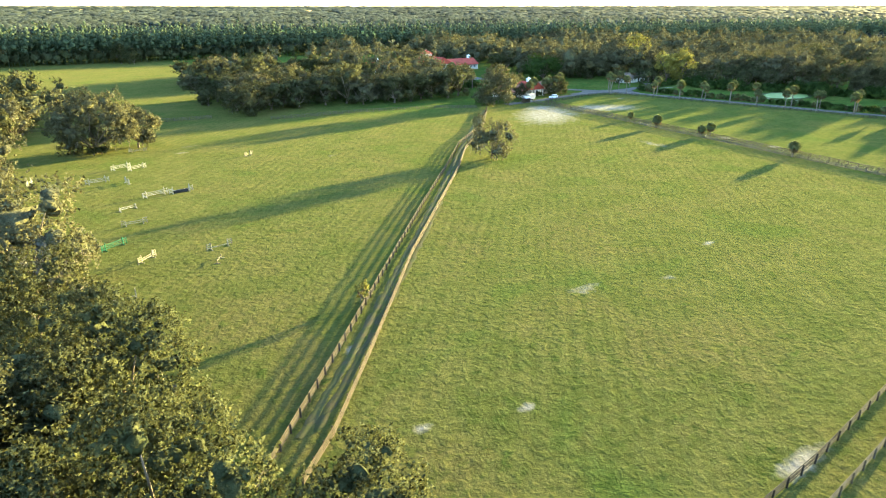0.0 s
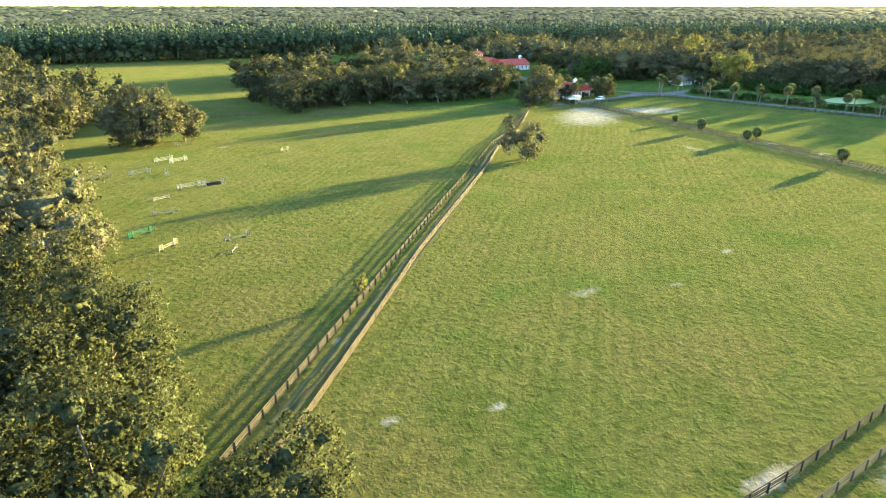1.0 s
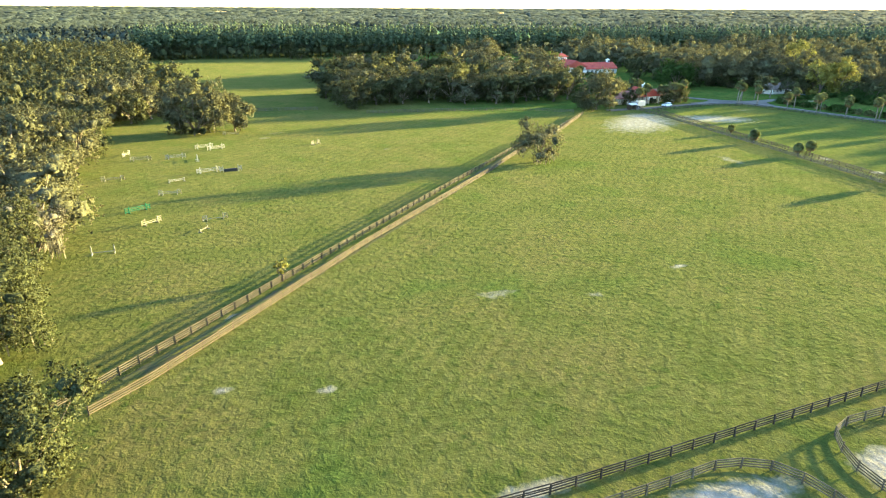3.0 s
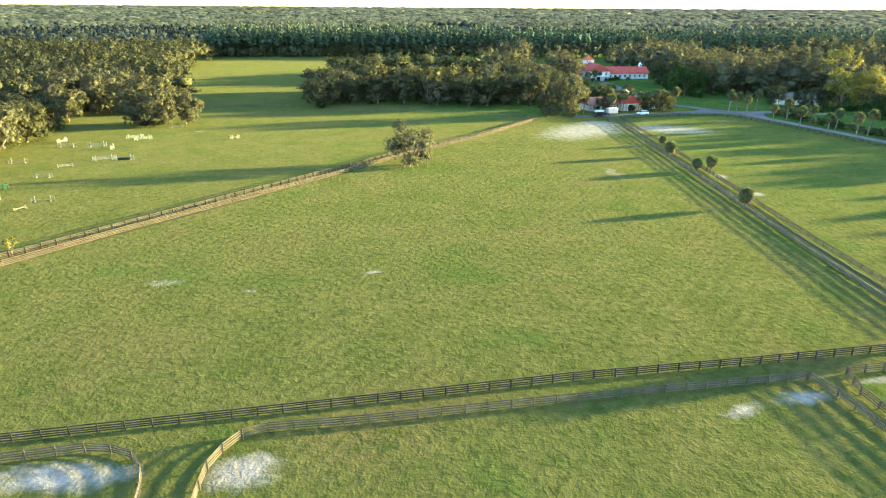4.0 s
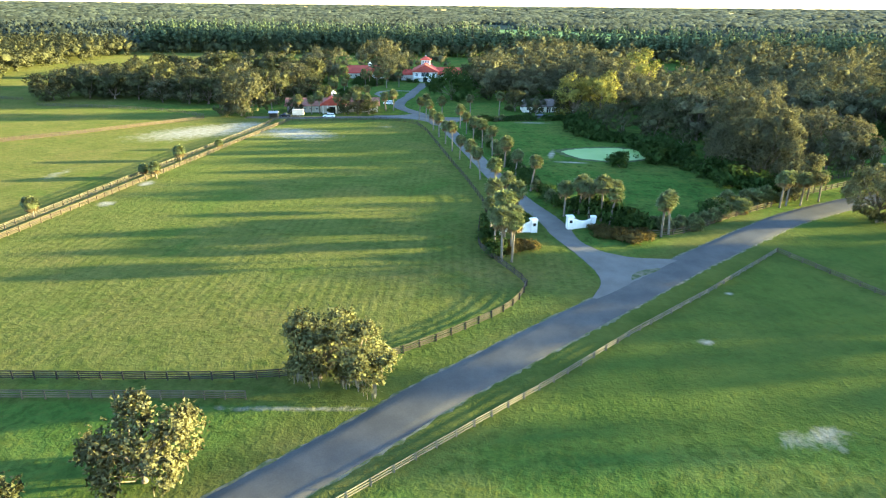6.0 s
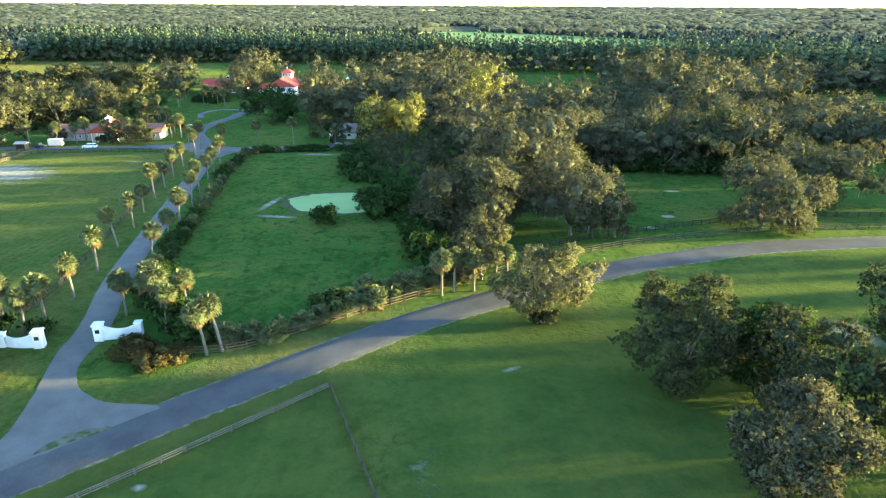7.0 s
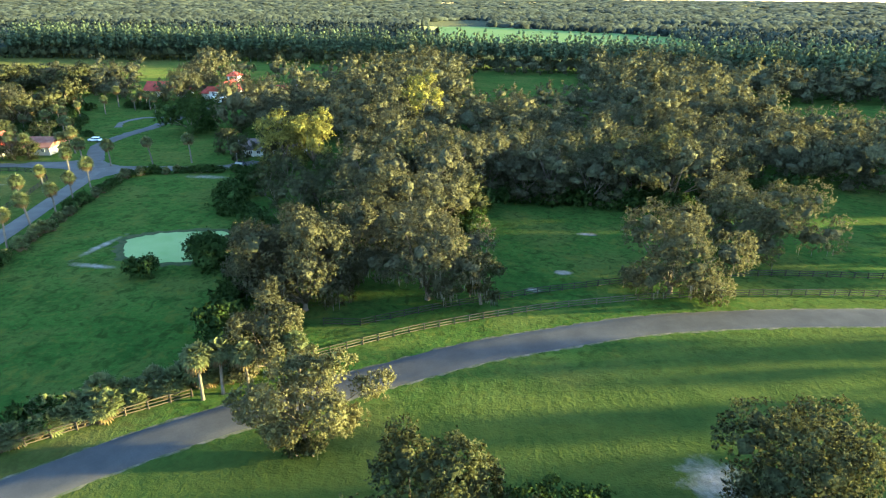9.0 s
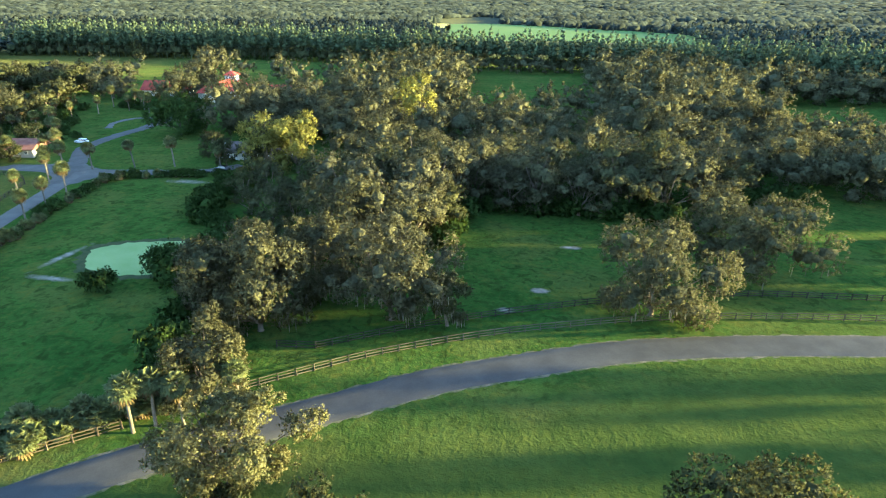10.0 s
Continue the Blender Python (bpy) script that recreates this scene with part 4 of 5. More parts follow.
def woods_mesh(name, places, templates, material, label, category="woodland"):
    """Many trees far off, joined into one mesh: each a turned and stretched copy of a template."""
    vs, fs, ns, base = [], [], [], 0
    for x, y, size, tall in places:
        v, f, nv = templates[int(rng.integers(len(templates)))]
        a = rng.uniform(0, 2 * math.pi)
        c, s = math.cos(a), math.sin(a)
        q = np.stack([(v[:, 0] * c - v[:, 1] * s) * size + x, (v[:, 0] * s + v[:, 1] * c) * size + y, v[:, 2] * size * tall], 1)
        vs.append(q)
        ns.append(np.stack([nv[:, 0] * c - nv[:, 1] * s, nv[:, 0] * s + nv[:, 1] * c, nv[:, 2]], 1))
        fs.append(f + base)
        base += len(v)
    ob = part_of(name, mesh_of(name, np.concatenate(vs), np.concatenate(fs), np.concatenate(ns)), material)
    return tagged(ob, label, category, "", "stuff")


def template(seed, height, radius, n, leaves, leaf, level, base=0.15, rough=0.16, core=0.9):
    g = np.random.default_rng(seed)
    c, s = lumps(g, height, radius, height * base, n, 0.55)
    c = np.concatenate([c, [[0, 0, height * 0.5]]])
    s = np.concatenate([s, [min(radius, height * 0.45) * 0.75]])
    t = cores(g, c, s, level, core, rough)
    q = leaves_on(g, *(sprigs(g, c, s, 3) if leaves > 100 else (c, s)), leaves, leaf, core=(0, 0, height * 0.5), per=7 if leaves > 40 else 4)
    v, nv = np.concatenate([q[0], t[0]]), np.concatenate([q[2], t[2]])
    if leaves < 40:
        nv = unit(nv * 0.45 + np.array([0.2, 0.02, 0.45]))
    return v, np.concatenate([q[1], t[1] + len(q[0])]), nv


def pine_template(seed, height, radius):
    g = np.random.default_rng(seed)
    n = 5
    c = np.stack([g.normal(0, radius * 0.3, n), g.normal(0, radius * 0.3, n), height * np.linspace(0.5, 0.93, n)], 1)
    s = radius * np.linspace(0.75, 0.4, n)
    q = leaves_on(g, c, s, 88, 0.68, core=(0, 0, height * 0.75))
    t = cores(g, c, s, 1, 0.75)
    a = np.array([[0.22, 0, 0], [-0.11, 0.19, 0], [-0.11, -0.19, 0], [0, 0, height * 0.9]])
    v = np.concatenate([q[0], t[0], a])
    k = len(q[0]) + len(t[0])
    f = np.concatenate([q[1], t[1] + len(q[0]), np.array([[0, 1, 3], [1, 2, 3], [2, 0, 3]]) + k])
    return v, f, np.concatenate([q[2], t[2], unit(a * np.array([1, 1, 0]) + 0.01)])


EASTT = [template(690 + i, 15 + i, 6.4, 26, 1900, 0.36, 1, 0.05, 0.2, 0.58) for i in range(5)]
MIDT = [template(700 + i, 15 + i, 6.4, 14, 260, 0.75, 1, 0.05, 0.2, 0.66) for i in range(5)]
LOWT = [template(720 + i, 15 + i, 8.0, 3, 12, 1.6, 1, 0.15, 0.10) for i in range(5)]
PINET = [pine_template(760 + i, 19 + i, 3.0) for i in range(4)]

far_west = []
for p in scatter(W_WEST, 9.4):
    if not far_from(p, TAKEN, 7):
        continue
    edge = p[0] > -190 and p[1] < 132
    if edge:
        NEAR[int(rng.integers(6))].put(*p, float(rng.uniform(0, 360)), float(rng.uniform(0.78, 1.05)), float(rng.uniform(0.85, 1.02)))
    elif p[0] > -196 and p[1] < 290 or p[0] > -206 and p[1] < 200:
        MID[int(rng.integers(7))].put(*p, float(rng.uniform(0, 360)), float(rng.uniform(0.72, 1.2)), float(rng.uniform(0.75, 1.05)))
    else:
        far_west.append((*p, rng.uniform(0.8, 1.12), rng.uniform(0.85, 1.1)))
woods_mesh("west_wood", far_west, MIDT, M_OAK, "dense oak wood of olive-green crowns")

for p in scatter(W_GROVE, 10.5, [[(-110, 332), (12, 350), (12, 390), (-110, 372)]]):
    if far_from(p, TAKEN, 7):
        (MID if p[1] < 310 else LOW)[int(rng.integers(4))].put(*p, float(rng.uniform(0, 360)), float(rng.uniform(0.7, 1.15)), float(rng.uniform(0.74, 0.98)))

far_east = []
for p in scatter(W_EAST, 10.6, GAPS):
    if not far_from(p, TAKEN, 6.5) or inside([(48, 365), (100, 365), (112, 412), (48, 412)], *p):
        continue
    if p[0] < 157 and 182 < p[1] < 262 or p[0] < 141 and p[1] < 262:
        MID[3].put(*p, float(rng.uniform(0, 360)), float(rng.uniform(0.42, 0.6)), 1.0, "low dark green tree at the wood's edge")
    elif p[1] < 250 and p[0] < 262:
        MID[int(rng.integers(7))].put(*p, float(rng.uniform(0, 360)), float(rng.uniform(0.8, 1.18)), float(rng.uniform(0.78, 1.02)))
    else:
        low = 0.72 if 170 < p[0] < 250 and p[1] > 305 or 290 < p[0] and 265 < p[1] < 330 or 137 < p[0] < 270 and 248 < p[1] < 292 else 1.0
        far_east.append((*p, rng.uniform(0.72, 1.35) * low, rng.uniform(0.72, 1.08)))
# unseen broken oak row further east, added for long shadows across the road meadow
for px, py in ((206, 91), (207, 81), (212, 72), (293, 202), (300, 207), (300, 217), (308, 218), (306, 226), (325, 214), (330, 200), (337, 212), (346, 241)):
    far_east.append((px, py, 1.25 if 195 < py < 230 else 1.0, 1.0))
# out of view too: sizes stretched so the shadows leave lit bands
for px, py, k, tall in ((297, 167.9, 0.82, 1.36), (297, 153.4, 0.66, 1.69), (297, 139.9, 0.92, 1.21), (297, 132.2, 0.42, 2.4), (297, 118.9, 0.46, 2.4), (297, 108.4, 0.75, 1.49), (297, 97.4, 1.0, 1.15), (297, 86.4, 1.0, 1.15), (313, 170.2, 0.82, 1.36), (313, 155.7, 0.66, 1.69), (313, 142.2, 0.92, 1.21), (313, 134.5, 0.42, 2.4), (313, 121.2, 0.46, 2.4), (313, 110.7, 0.75, 1.49), (313, 99.7, 1.0, 1.15), (313, 88.7, 1.0, 1.15), (305, 148.1, 0.4, 2.79), (305, 136.8, 0.4, 2.79), (305, 159.7, 0.2, 2.8)):
    far_east.append((px, py, k, tall))
for px, py, k in ((-22, 450, 0.9), (-36, 430, 1.0), (9, 462, 0.95), (16, 455, 0.9), (59, 460, 1.0), (66, 455, 0.95), (33, 452, 1.0), (40, 458, 0.95), (4, 386, 1.05), (-3, 392, 1.0), (98, 436, 1.0), (106, 446, 1.0),
                  (-10, 402, 1.0), (110, 430, 1.1), (88, 428, 0.9), (48, 428, 0.9)):
    far_east.append((px, py, k, 1.0))
near_east = [q for q in far_east if q[0] < 300 and q[1] < 330]
woods_mesh("east_wood", near_east, EASTT, M_OAKGREY, "dense wood of grey-green mossy oaks")
woods_mesh("north_wood", [q for q in far_east if q not in near_east], MIDT, M_OAKGREY, "dense wood of grey-green oaks behind the farm")
# low crowns added to close the bright gaps under the pines with dark
woods_mesh("pine_undergrowth", [(*p, rng.uniform(0.5, 0.75), 1.0) for p in scatter(W_PINES, 8.5)], LOWT, M_OAK, "low filler crowns darkening the gaps beneath the pines")
woods_mesh("pine_wood", [(*p, rng.uniform(1.0, 1.2), rng.uniform(1.0, 1.2)) for p in scatter(W_PINES, 6.0)], PINET, M_PINE, "tall dark pine plantation along the fields")

# woods out to the horizon, thinner and coarser with distance
FIELD = [(98, 1330), (122, 900), (140, 610), (250, 585), (385, 545), (425, 885), (455, 1060), (200, 1345)]
HAY = [(60, 1330), (92, 980), (118, 975), (96, 1330)]
EASTFIELD = [(560, 640), (760, 560), (800, 620), (600, 700)]
far1 = []
for x in np.arange(-900, 1700, 15):
    for y in np.arange(300, 1150, 15):
        px, py = x + rng.uniform(-4, 4), y + rng.uniform(-4, 4)
        dist = math.hypot(px, py - 40)
        az = math.degrees(math.atan2(px - 0, py - 60))
        if not -42 < az < 80 or dist > 1150:
            continue
        if -215 < px < 560 and py < (632 if px < 0 else 612 - 0.12 * px if px < 220 else 690 - 0.48 * px):
            continue
        if px < -215 and py < 585:
            continue
        if any(inside(q, px, py) for q in (FIELD, HAY, EASTFIELD)) or noise.noise((px / 150, py / 210, 3.0)) > 0.5:
            continue
        far1.append((px, py, rng.uniform(0.7, 1.1), rng.uniform(0.8, 1.15)))
woods_mesh("far_wood", far1, LOWT, M_FAR, "continuous far woods of mixed crowns in haze-dulled green")


def far_crowns(name, near, far, ratio, az0, az1, step, label):
    """Far tree tops, one rounded clump each, set wider with distance and leaving the fields open."""
    v0, f0 = ICO[1]
    vs, fs, ns, base, d = [], [], [], 0, near
    while d < far:
        for az in np.arange(az0, az1, step):
            a = radians(az + rng.uniform(-0.5, 0.5) * step)
            q = d * (1 + rng.uniform(-0.5, 0.5) * (ratio - 1))
            x, y = q * math.sin(a), q * math.cos(a) + 40
            if any(inside(k, x, y) for k in (FIELD, HAY, EASTFIELD)) or noise.noise((x / 260, y / 420, 5.0)) > 0.42:
                continue
            h = 11.0 + 3.5 * noise.noise((x / 90, y / 90, 1.0)) + 5.0 * noise.noise((x / 400, y / 400, 2.0)) + rng.uniform(-1.5, 3.0)
            r = max(8.0, d * radians(step) * 0.62) * rng.choice((0.45, 0.6, 0.8, 1.15))
            vs.append(v0 * (1 + rng.normal(0, 0.12, (len(v0), 1))) * np.array([r, r, h * 0.62]) + np.array([x, y, h * 0.38 + max(0.0, q - 3000) * 0.009]))
            ns.append(unit(v0 * 0.36 + rng.normal(0, 0.12, v0.shape) + np.array([0.2, 0.02, 0.6])))
            fs.append(f0 + base)
            base += len(v0)
        d *= ratio
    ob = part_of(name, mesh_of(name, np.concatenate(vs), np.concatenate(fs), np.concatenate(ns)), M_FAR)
    return tagged(ob, label, "woodland", "", "stuff")


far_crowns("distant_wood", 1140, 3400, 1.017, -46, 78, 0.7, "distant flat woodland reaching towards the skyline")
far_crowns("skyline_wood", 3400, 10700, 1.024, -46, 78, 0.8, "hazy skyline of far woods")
blot("far_field", [(98, 1330), (120, 900), (280, 875), (425, 855), (455, 1060), (200, 1345)], 0.05, M_FARFIELD, "bright green far field among woods", "field", 1.0, 20)
blot("hay_field", HAY, 0.05, M_FARHAY, "pale yellow far hay field", "field", 1.0, 20)
blot("far_field", EASTFIELD, 0.05, M_FARFIELD, "bright green far field among woods", "field", 1.0, 20)

# ---- palms and shrubs ----
WEST_ROW = [(92.3, 137.2), (90.2, 148), (87.2, 160.4), (84.8, 171.6), (81.9, 182), (79.6, 192.5), (77.3, 203), (74.8, 214), (72.4, 226), (70.4, 240)]
EAST_ROW = [(98.7, 150.6), (96.1, 163.4), (93.9, 173.6), (91.2, 187), (88.6, 198), (86.0, 210), (83.8, 220), (81.6, 231)]
GATE = [(89.6, 106.8), (91.3, 106.7), (88.2, 119.6), (90.1, 122.6), (92.2, 125.5), (88.7, 114.4), (91.4, 110.8), (93.7, 128.0), (89.2, 126.0), (90.6, 117),
        (103.6, 131.8), (106.9, 133.7), (110.6, 129.4), (111.8, 127.0), (113.0, 132.0), (108.5, 131.0), (120.1, 120.9), (121.8, 122.0)]
LAWN = [(74.4, 253.4), (85.4, 257.0), (96.7, 259.2), (111.2, 258.8), (68.5, 249.5), (66.0, 246)]
BARN = [(19, 252.5), (23, 256), (26, 257), (33, 257.5), (37, 258), (41, 258), (45, 259), (51, 267), (54, 268), (50, 272), (8, 254), (28, 276), (22, 280), (35, 292), (24, 300), (30, 350), (36, 352), (27, 360), (22, 340), (42, 345), (18, 358), (48, 350)]
FENCEPALM = [(151.2, 140.9), (153.2, 142.4), (156.5, 142.8), (160.3, 147.5), (162.2, 146.2)]
for row, lab in ((WEST_ROW, "sabal palm in a row along the driveway"), (EAST_ROW, "sabal palm in a row along the driveway"), (GATE, "sabal palm clustered beside the white gate"),
                 (LAWN, "sabal palm on the mown lawn"), (BARN, "sabal palm near the stable"), (FENCEPALM, "sabal palm by the road fence")):
    for x, y in row:
        PALMS[int(rng.integers(5))].put(x, y, float(rng.uniform(0, 360)), float(rng.uniform(0.85, 1.08)), 1.0, lab, "sabal palms")
BUSHPALM[1].put(-9.5, 67.6, 20, 1.45, 1.0, "full round palm with dry skirt at a fence corner")
for x, y, s in ((5.9, 174.7, 1.0), (8.0, 156.0, 0.9), (4.6, 157, 0.8), (-2.0, 124.7, 0.95), (11.0, 190, 0.7)):
    BUSHPALM[int(rng.integers(2))].put(x, y, float(rng.uniform(0, 360)), s, 1.0, "young sabal palm in a fenced lane")
# shrubs along the drive, the lawn hedge and the road fence
for x, y in curve_through([(103.2, 139), (100.2, 154), (98.0, 165), (94.6, 182), (88.6, 216), (86.2, 236), (89.5, 245), (97, 247.2)], 2.0):
    k = PALMETTO if rng.uniform() < 0.6 else SHRUBS
    k[int(rng.integers(3))].put(x + rng.normal(0, 0.5), y + rng.normal(0, 0.5), float(rng.uniform(0, 360)), float(rng.uniform(0.7, 1.15)), 1.0, "", "drive hedge")
for a, b in (((99, 247.8), (110, 249.2)), ((113.5, 250), (128, 251.5))):
    for x, y in curve_through([a, b], 1.9):
        SHRUBS[int(rng.integers(3))].put(x, y + rng.normal(0, 0.2), float(rng.uniform(0, 360)), float(rng.uniform(0.75, 0.95)), 1.0, "clipped dark green hedge shrub on the lawn", "lawn hedge")
for x, y in curve_through([(119, 124.5), (124.5, 124.6), (131, 129), (136.5, 133.4), (143, 138.5), (149, 143.2), (156, 147)], 1.3):
    k = PALMETTO if rng.uniform() < 0.93 else SHRUBS
    k[int(rng.integers(3))].put(x + rng.normal(0, 0.5), y + rng.normal(0.6, 0.5), float(rng.uniform(0, 360)), float(rng.uniform(0.8, 1.25)), 1.0, "", "fence shrubs")
for x, y in curve_through([(134, 133.4), (142, 140), (148, 145), (153, 149)], 1.7):
    k = PALMETTO if rng.uniform() < 0.85 else SHRUBS
    k[int(rng.integers(3))].put(x + rng.normal(0, 0.5), y + rng.normal(0.6, 0.6), float(rng.uniform(0, 360)), float(rng.uniform(1.0, 1.6)), 1.05, "", "fence shrubs")
# dark thicket behind the gate and along the wood's edge
for x, y, s in [(106, 134.5, 1.3), (109, 134, 1.5), (113, 129.5, 1.5), (115, 127, 1.4), (117, 125, 1.4), (111, 131.5, 1.5), (89, 124, 1.1), (87.5, 117, 1.2), (88.5, 110.5, 1.1), (94.5, 126, 0.8)]:
    SHRUBS[int(rng.integers(3))].put(x, y, float(rng.uniform(0, 360)), s, 1.2, "tall dark shrub behind the white gate", "gate shrubs")
for x, y in curve_through([(155, 148), (149, 156), (145, 168), (142.5, 184), (138, 204), (129, 212), (123, 222), (122, 240)], 3.2):
    SHRUBS[int(rng.integers(3))].put(x + rng.normal(0, 1.2), y + rng.normal(0, 1.2), float(rng.uniform(0, 360)), float(rng.uniform(1.2, 2.1)), 1.1, "dark undergrowth shrub at the wood's edge", "edge shrubs")
pond_bush = shrub_kind(650, 6.2, 4.6, 1500, 0.34, M_SHRUB, "large dark rounded bush beside the pond", n=16)
pond_bush.put(135.4, 182.5, 0)
pond_bush.put(138.5, 186.0, 120, 0.9)
shrub_kind(651, 4.0, 2.7, 800, 0.3, M_SHRUB, "small dark bush at the pond's rim", n=10).put(125, 176.5)
mound = shrub_kind(652, 1.8, 2.6, 1100, 0.16, M_REDSHRUB, "rusty clipped shrub bed by the gate", n=10)
for x, y, s in ((110.2, 120.6, 1.0), (113.4, 118.8, 1.1), (116.2, 119.6, 0.9), (91.5, 112.2, 0.9), (94.2, 113.4, 0.8), (109.0, 123.5, 0.7)):
    mound.put(x, y, float(rng.uniform(0, 360)), s, 0.8)
small = shrub_kind(653, 2.2, 1.4, 350, 0.2, M_OAKGREEN, "bushy green growth at a tree's foot", n=6)
for x, y in ((167.6, 131.6), (165.9, 131.4), (-155.5, 239), (-157.5, 238.6), (43, 377), (78, 374), (30, 258), (33, 372), (51, 374)):
    small.put(x, y, float(rng.uniform(0, 360)))
for x, y in [(56, 373), (52, 374), (66, 375), (70, 378), (28, 384), (20, 383), (24, 386), (74, 380)]:
    SHRUBS[0].put(x, y, float(rng.uniform(0, 360)), 1.0, 1.0, "trimmed shrub before the far house", "house shrubs")
# palms and shrubs between the lawn and the grove
for x, y in [(12, 320), (27, 305), (40, 288), (8, 333), (19, 327), (8, 313), (35, 294), (14, 300), (20, 312), (5, 345), (31, 359), (36, 357), (27, 362)]:
    PALMS[int(rng.integers(5))].put(x, y, float(rng.uniform(0, 360)), float(rng.uniform(0.8, 1.0)), 1.0, "sabal palm among shrubs beside the lawn", "sabal palms")
    for k in range(3):
        SHRUBS[int(rng.integers(3))].put(x + rng.normal(-1, 3.0), y + rng.normal(0, 3.0), float(rng.uniform(0, 360)), float(rng.uniform(0.9, 1.7)), 1.0, "dark shrub among palms beside the lawn", "lawn shrubs")
# dark understorey along the back of the clearing
for x, y in curve_through([(181, 206), (186, 226), (203, 227), (221, 225), (240, 222), (252, 236), (270, 244)], 4.0):
    SHRUBS[int(rng.integers(3))].put(x + rng.normal(0, 1.2), y + rng.normal(1, 1.5), float(rng.uniform(0, 360)), float(rng.uniform(1.2, 2.2)), 1.1, "dark undergrowth shrub at the wood's edge", "edge shrubs")


# ---- buildings ----
def gable(bm, x0, x1, y0, y1, z0, z1, over=0.6, axis="x", thick=0.22, hip=0.0):
    """A pitched roof slab with eaves; its ridge runs along the axis, hipped in by that many metres."""
    x0, x1, y0, y1 = x0 - over, x1 + over, y0 - over, y1 + over
    if axis == "x":
        ym = (y0 + y1) / 2
        top = [(x0 + hip, ym, z1), (x1 - hip, ym, z1)]
    else:
        xm = (x0 + x1) / 2
        top = [(xm, y0 + hip, z1), (xm, y1 - hip, z1)]
    low = [(x0, y0, z0), (x1, y0, z0), (x1, y1, z0), (x0, y1, z0)]
    lv = [bm.verts.new(p) for p in low]
    bv = [bm.verts.new((p[0], p[1], p[2] - thick)) for p in low]
    tv = [bm.verts.new(p) for p in top]
    if axis == "x":
        fs = [(lv[0], lv[1], tv[1], tv[0]), (lv[2], lv[3], tv[0], tv[1]), (lv[1], lv[2], tv[1]), (lv[3], lv[0], tv[0])]
    else:
        fs = [(lv[1], lv[2], tv[1], tv[0]), (lv[3], lv[0], tv[0], tv[1]), (lv[0], lv[1], tv[0]), (lv[2], lv[3], tv[1])]
    for f in fs:
        bm.faces.new(f)
    for i in range(4):
        bm.faces.new((lv[i], bv[i], bv[(i + 1) % 4], lv[(i + 1) % 4]))
    bm.faces.new(bv[::-1])
    bmesh.ops.recalc_face_normals(bm, faces=bm.faces)
    return bm


def window(parent, x, y, z, wide, high, axis="x", frame_mat=None, arch=False):
    """A glazed window on a wall: a proud frame with bars, and panes set back in it."""
    fr = bmesh.new()
    d = 0.08
    for a, b, c, e in ((-wide / 2, -wide / 2 + 0.12, 0, high), (wide / 2 - 0.12, wide / 2, 0, high), (-wide / 2, wide / 2, 0, 0.12), (-wide / 2, wide / 2, high - 0.12, high), (-0.04, 0.04, 0, high)):
        box(fr, a, -d, c, b, d, e)
    if arch:
        for k in range(8):
            t0, t1 = math.pi * k / 8, math.pi * (k + 1) / 8
            r0, r1 = wide / 2 - 0.14, wide / 2
            q = [fr.verts.new((r * math.cos(t), s, high + r * math.sin(t))) for s in (-d, d) for t in (t0, t1) for r in (r0, r1)]
            for f in ((0, 1, 3, 2), (4, 6, 7, 5), (0, 4, 5, 1), (2, 3, 7, 6)):
                fr.faces.new([q[i] for i in f])
    pane = bmesh.new()
    box(pane, -wide / 2 + 0.1, -0.02, 0.1, wide / 2 - 0.1, 0.03, high - 0.1)
    if arch:
        v = [pane.verts.new(((wide / 2 - 0.12) * math.cos(t), -0.02, high - 0.1 + (wide / 2 - 0.12) * math.sin(t))) for t in np.linspace(0, math.pi, 9)]
        pane.faces.new(v)
    turn = Matrix.Translation((x, y, z)) @ (Matrix.Rotation(radians(90), 4, "Z") if axis == "y" else Matrix())
    fr.transform(turn)
    pane.transform(turn)
    ob = part("window", fr, frame_mat or M_WHITE, parent)
    part("pane", pane, M_GLASS, ob, "dark glass pane")
    return ob


def column_row(parent, xs, y, high, r=0.16):
    for x in xs:
        bm = bmesh.new()
        tube(bm, [(x, y, 0), (x, y, 0.15), (x, y, high - 0.15), (x, y, high)], [r * 1.3, r, r * 0.88, r * 1.2], 8)
        part("column", bm, M_WHITE, parent)


def cupola(parent, x, y, z, wide, high, roof=None):
    bm = bmesh.new()
    box(bm, x - wide / 2, y - wide / 2, z, x + wide / 2, y + wide / 2, z + high * 0.55, 0.05)
    cp = part("cupola", bm, M_WHITE, parent, "white louvred roof cupola")
    rf = bmesh.new()
    gable(rf, x - wide / 2, x + wide / 2, y - wide / 2, y + wide / 2, z + high * 0.56, z + high * 0.86, 0.25, "x", 0.1, wide / 2 + 0.2)
    part("cupola_roof", rf, roof or M_WHITE, cp)
    fin = bmesh.new()
    tube(fin, [(x, y, z + high * 0.84), (x, y, z + high * 0.92), (x, y, z + high)], [0.08, 0.12, 0.02], 6)
    part("finial", fin, M_WHITE, cp)
    for s in (-1, 1):
        lv = bmesh.new()
        box(lv, x - wide * 0.3, y + s * wide / 2 - 0.03, z + high * 0.15, x + wide * 0.3, y + s * wide / 2 + 0.03, z + high * 0.48)
        part("louvre", lv, M_DARK, cp)


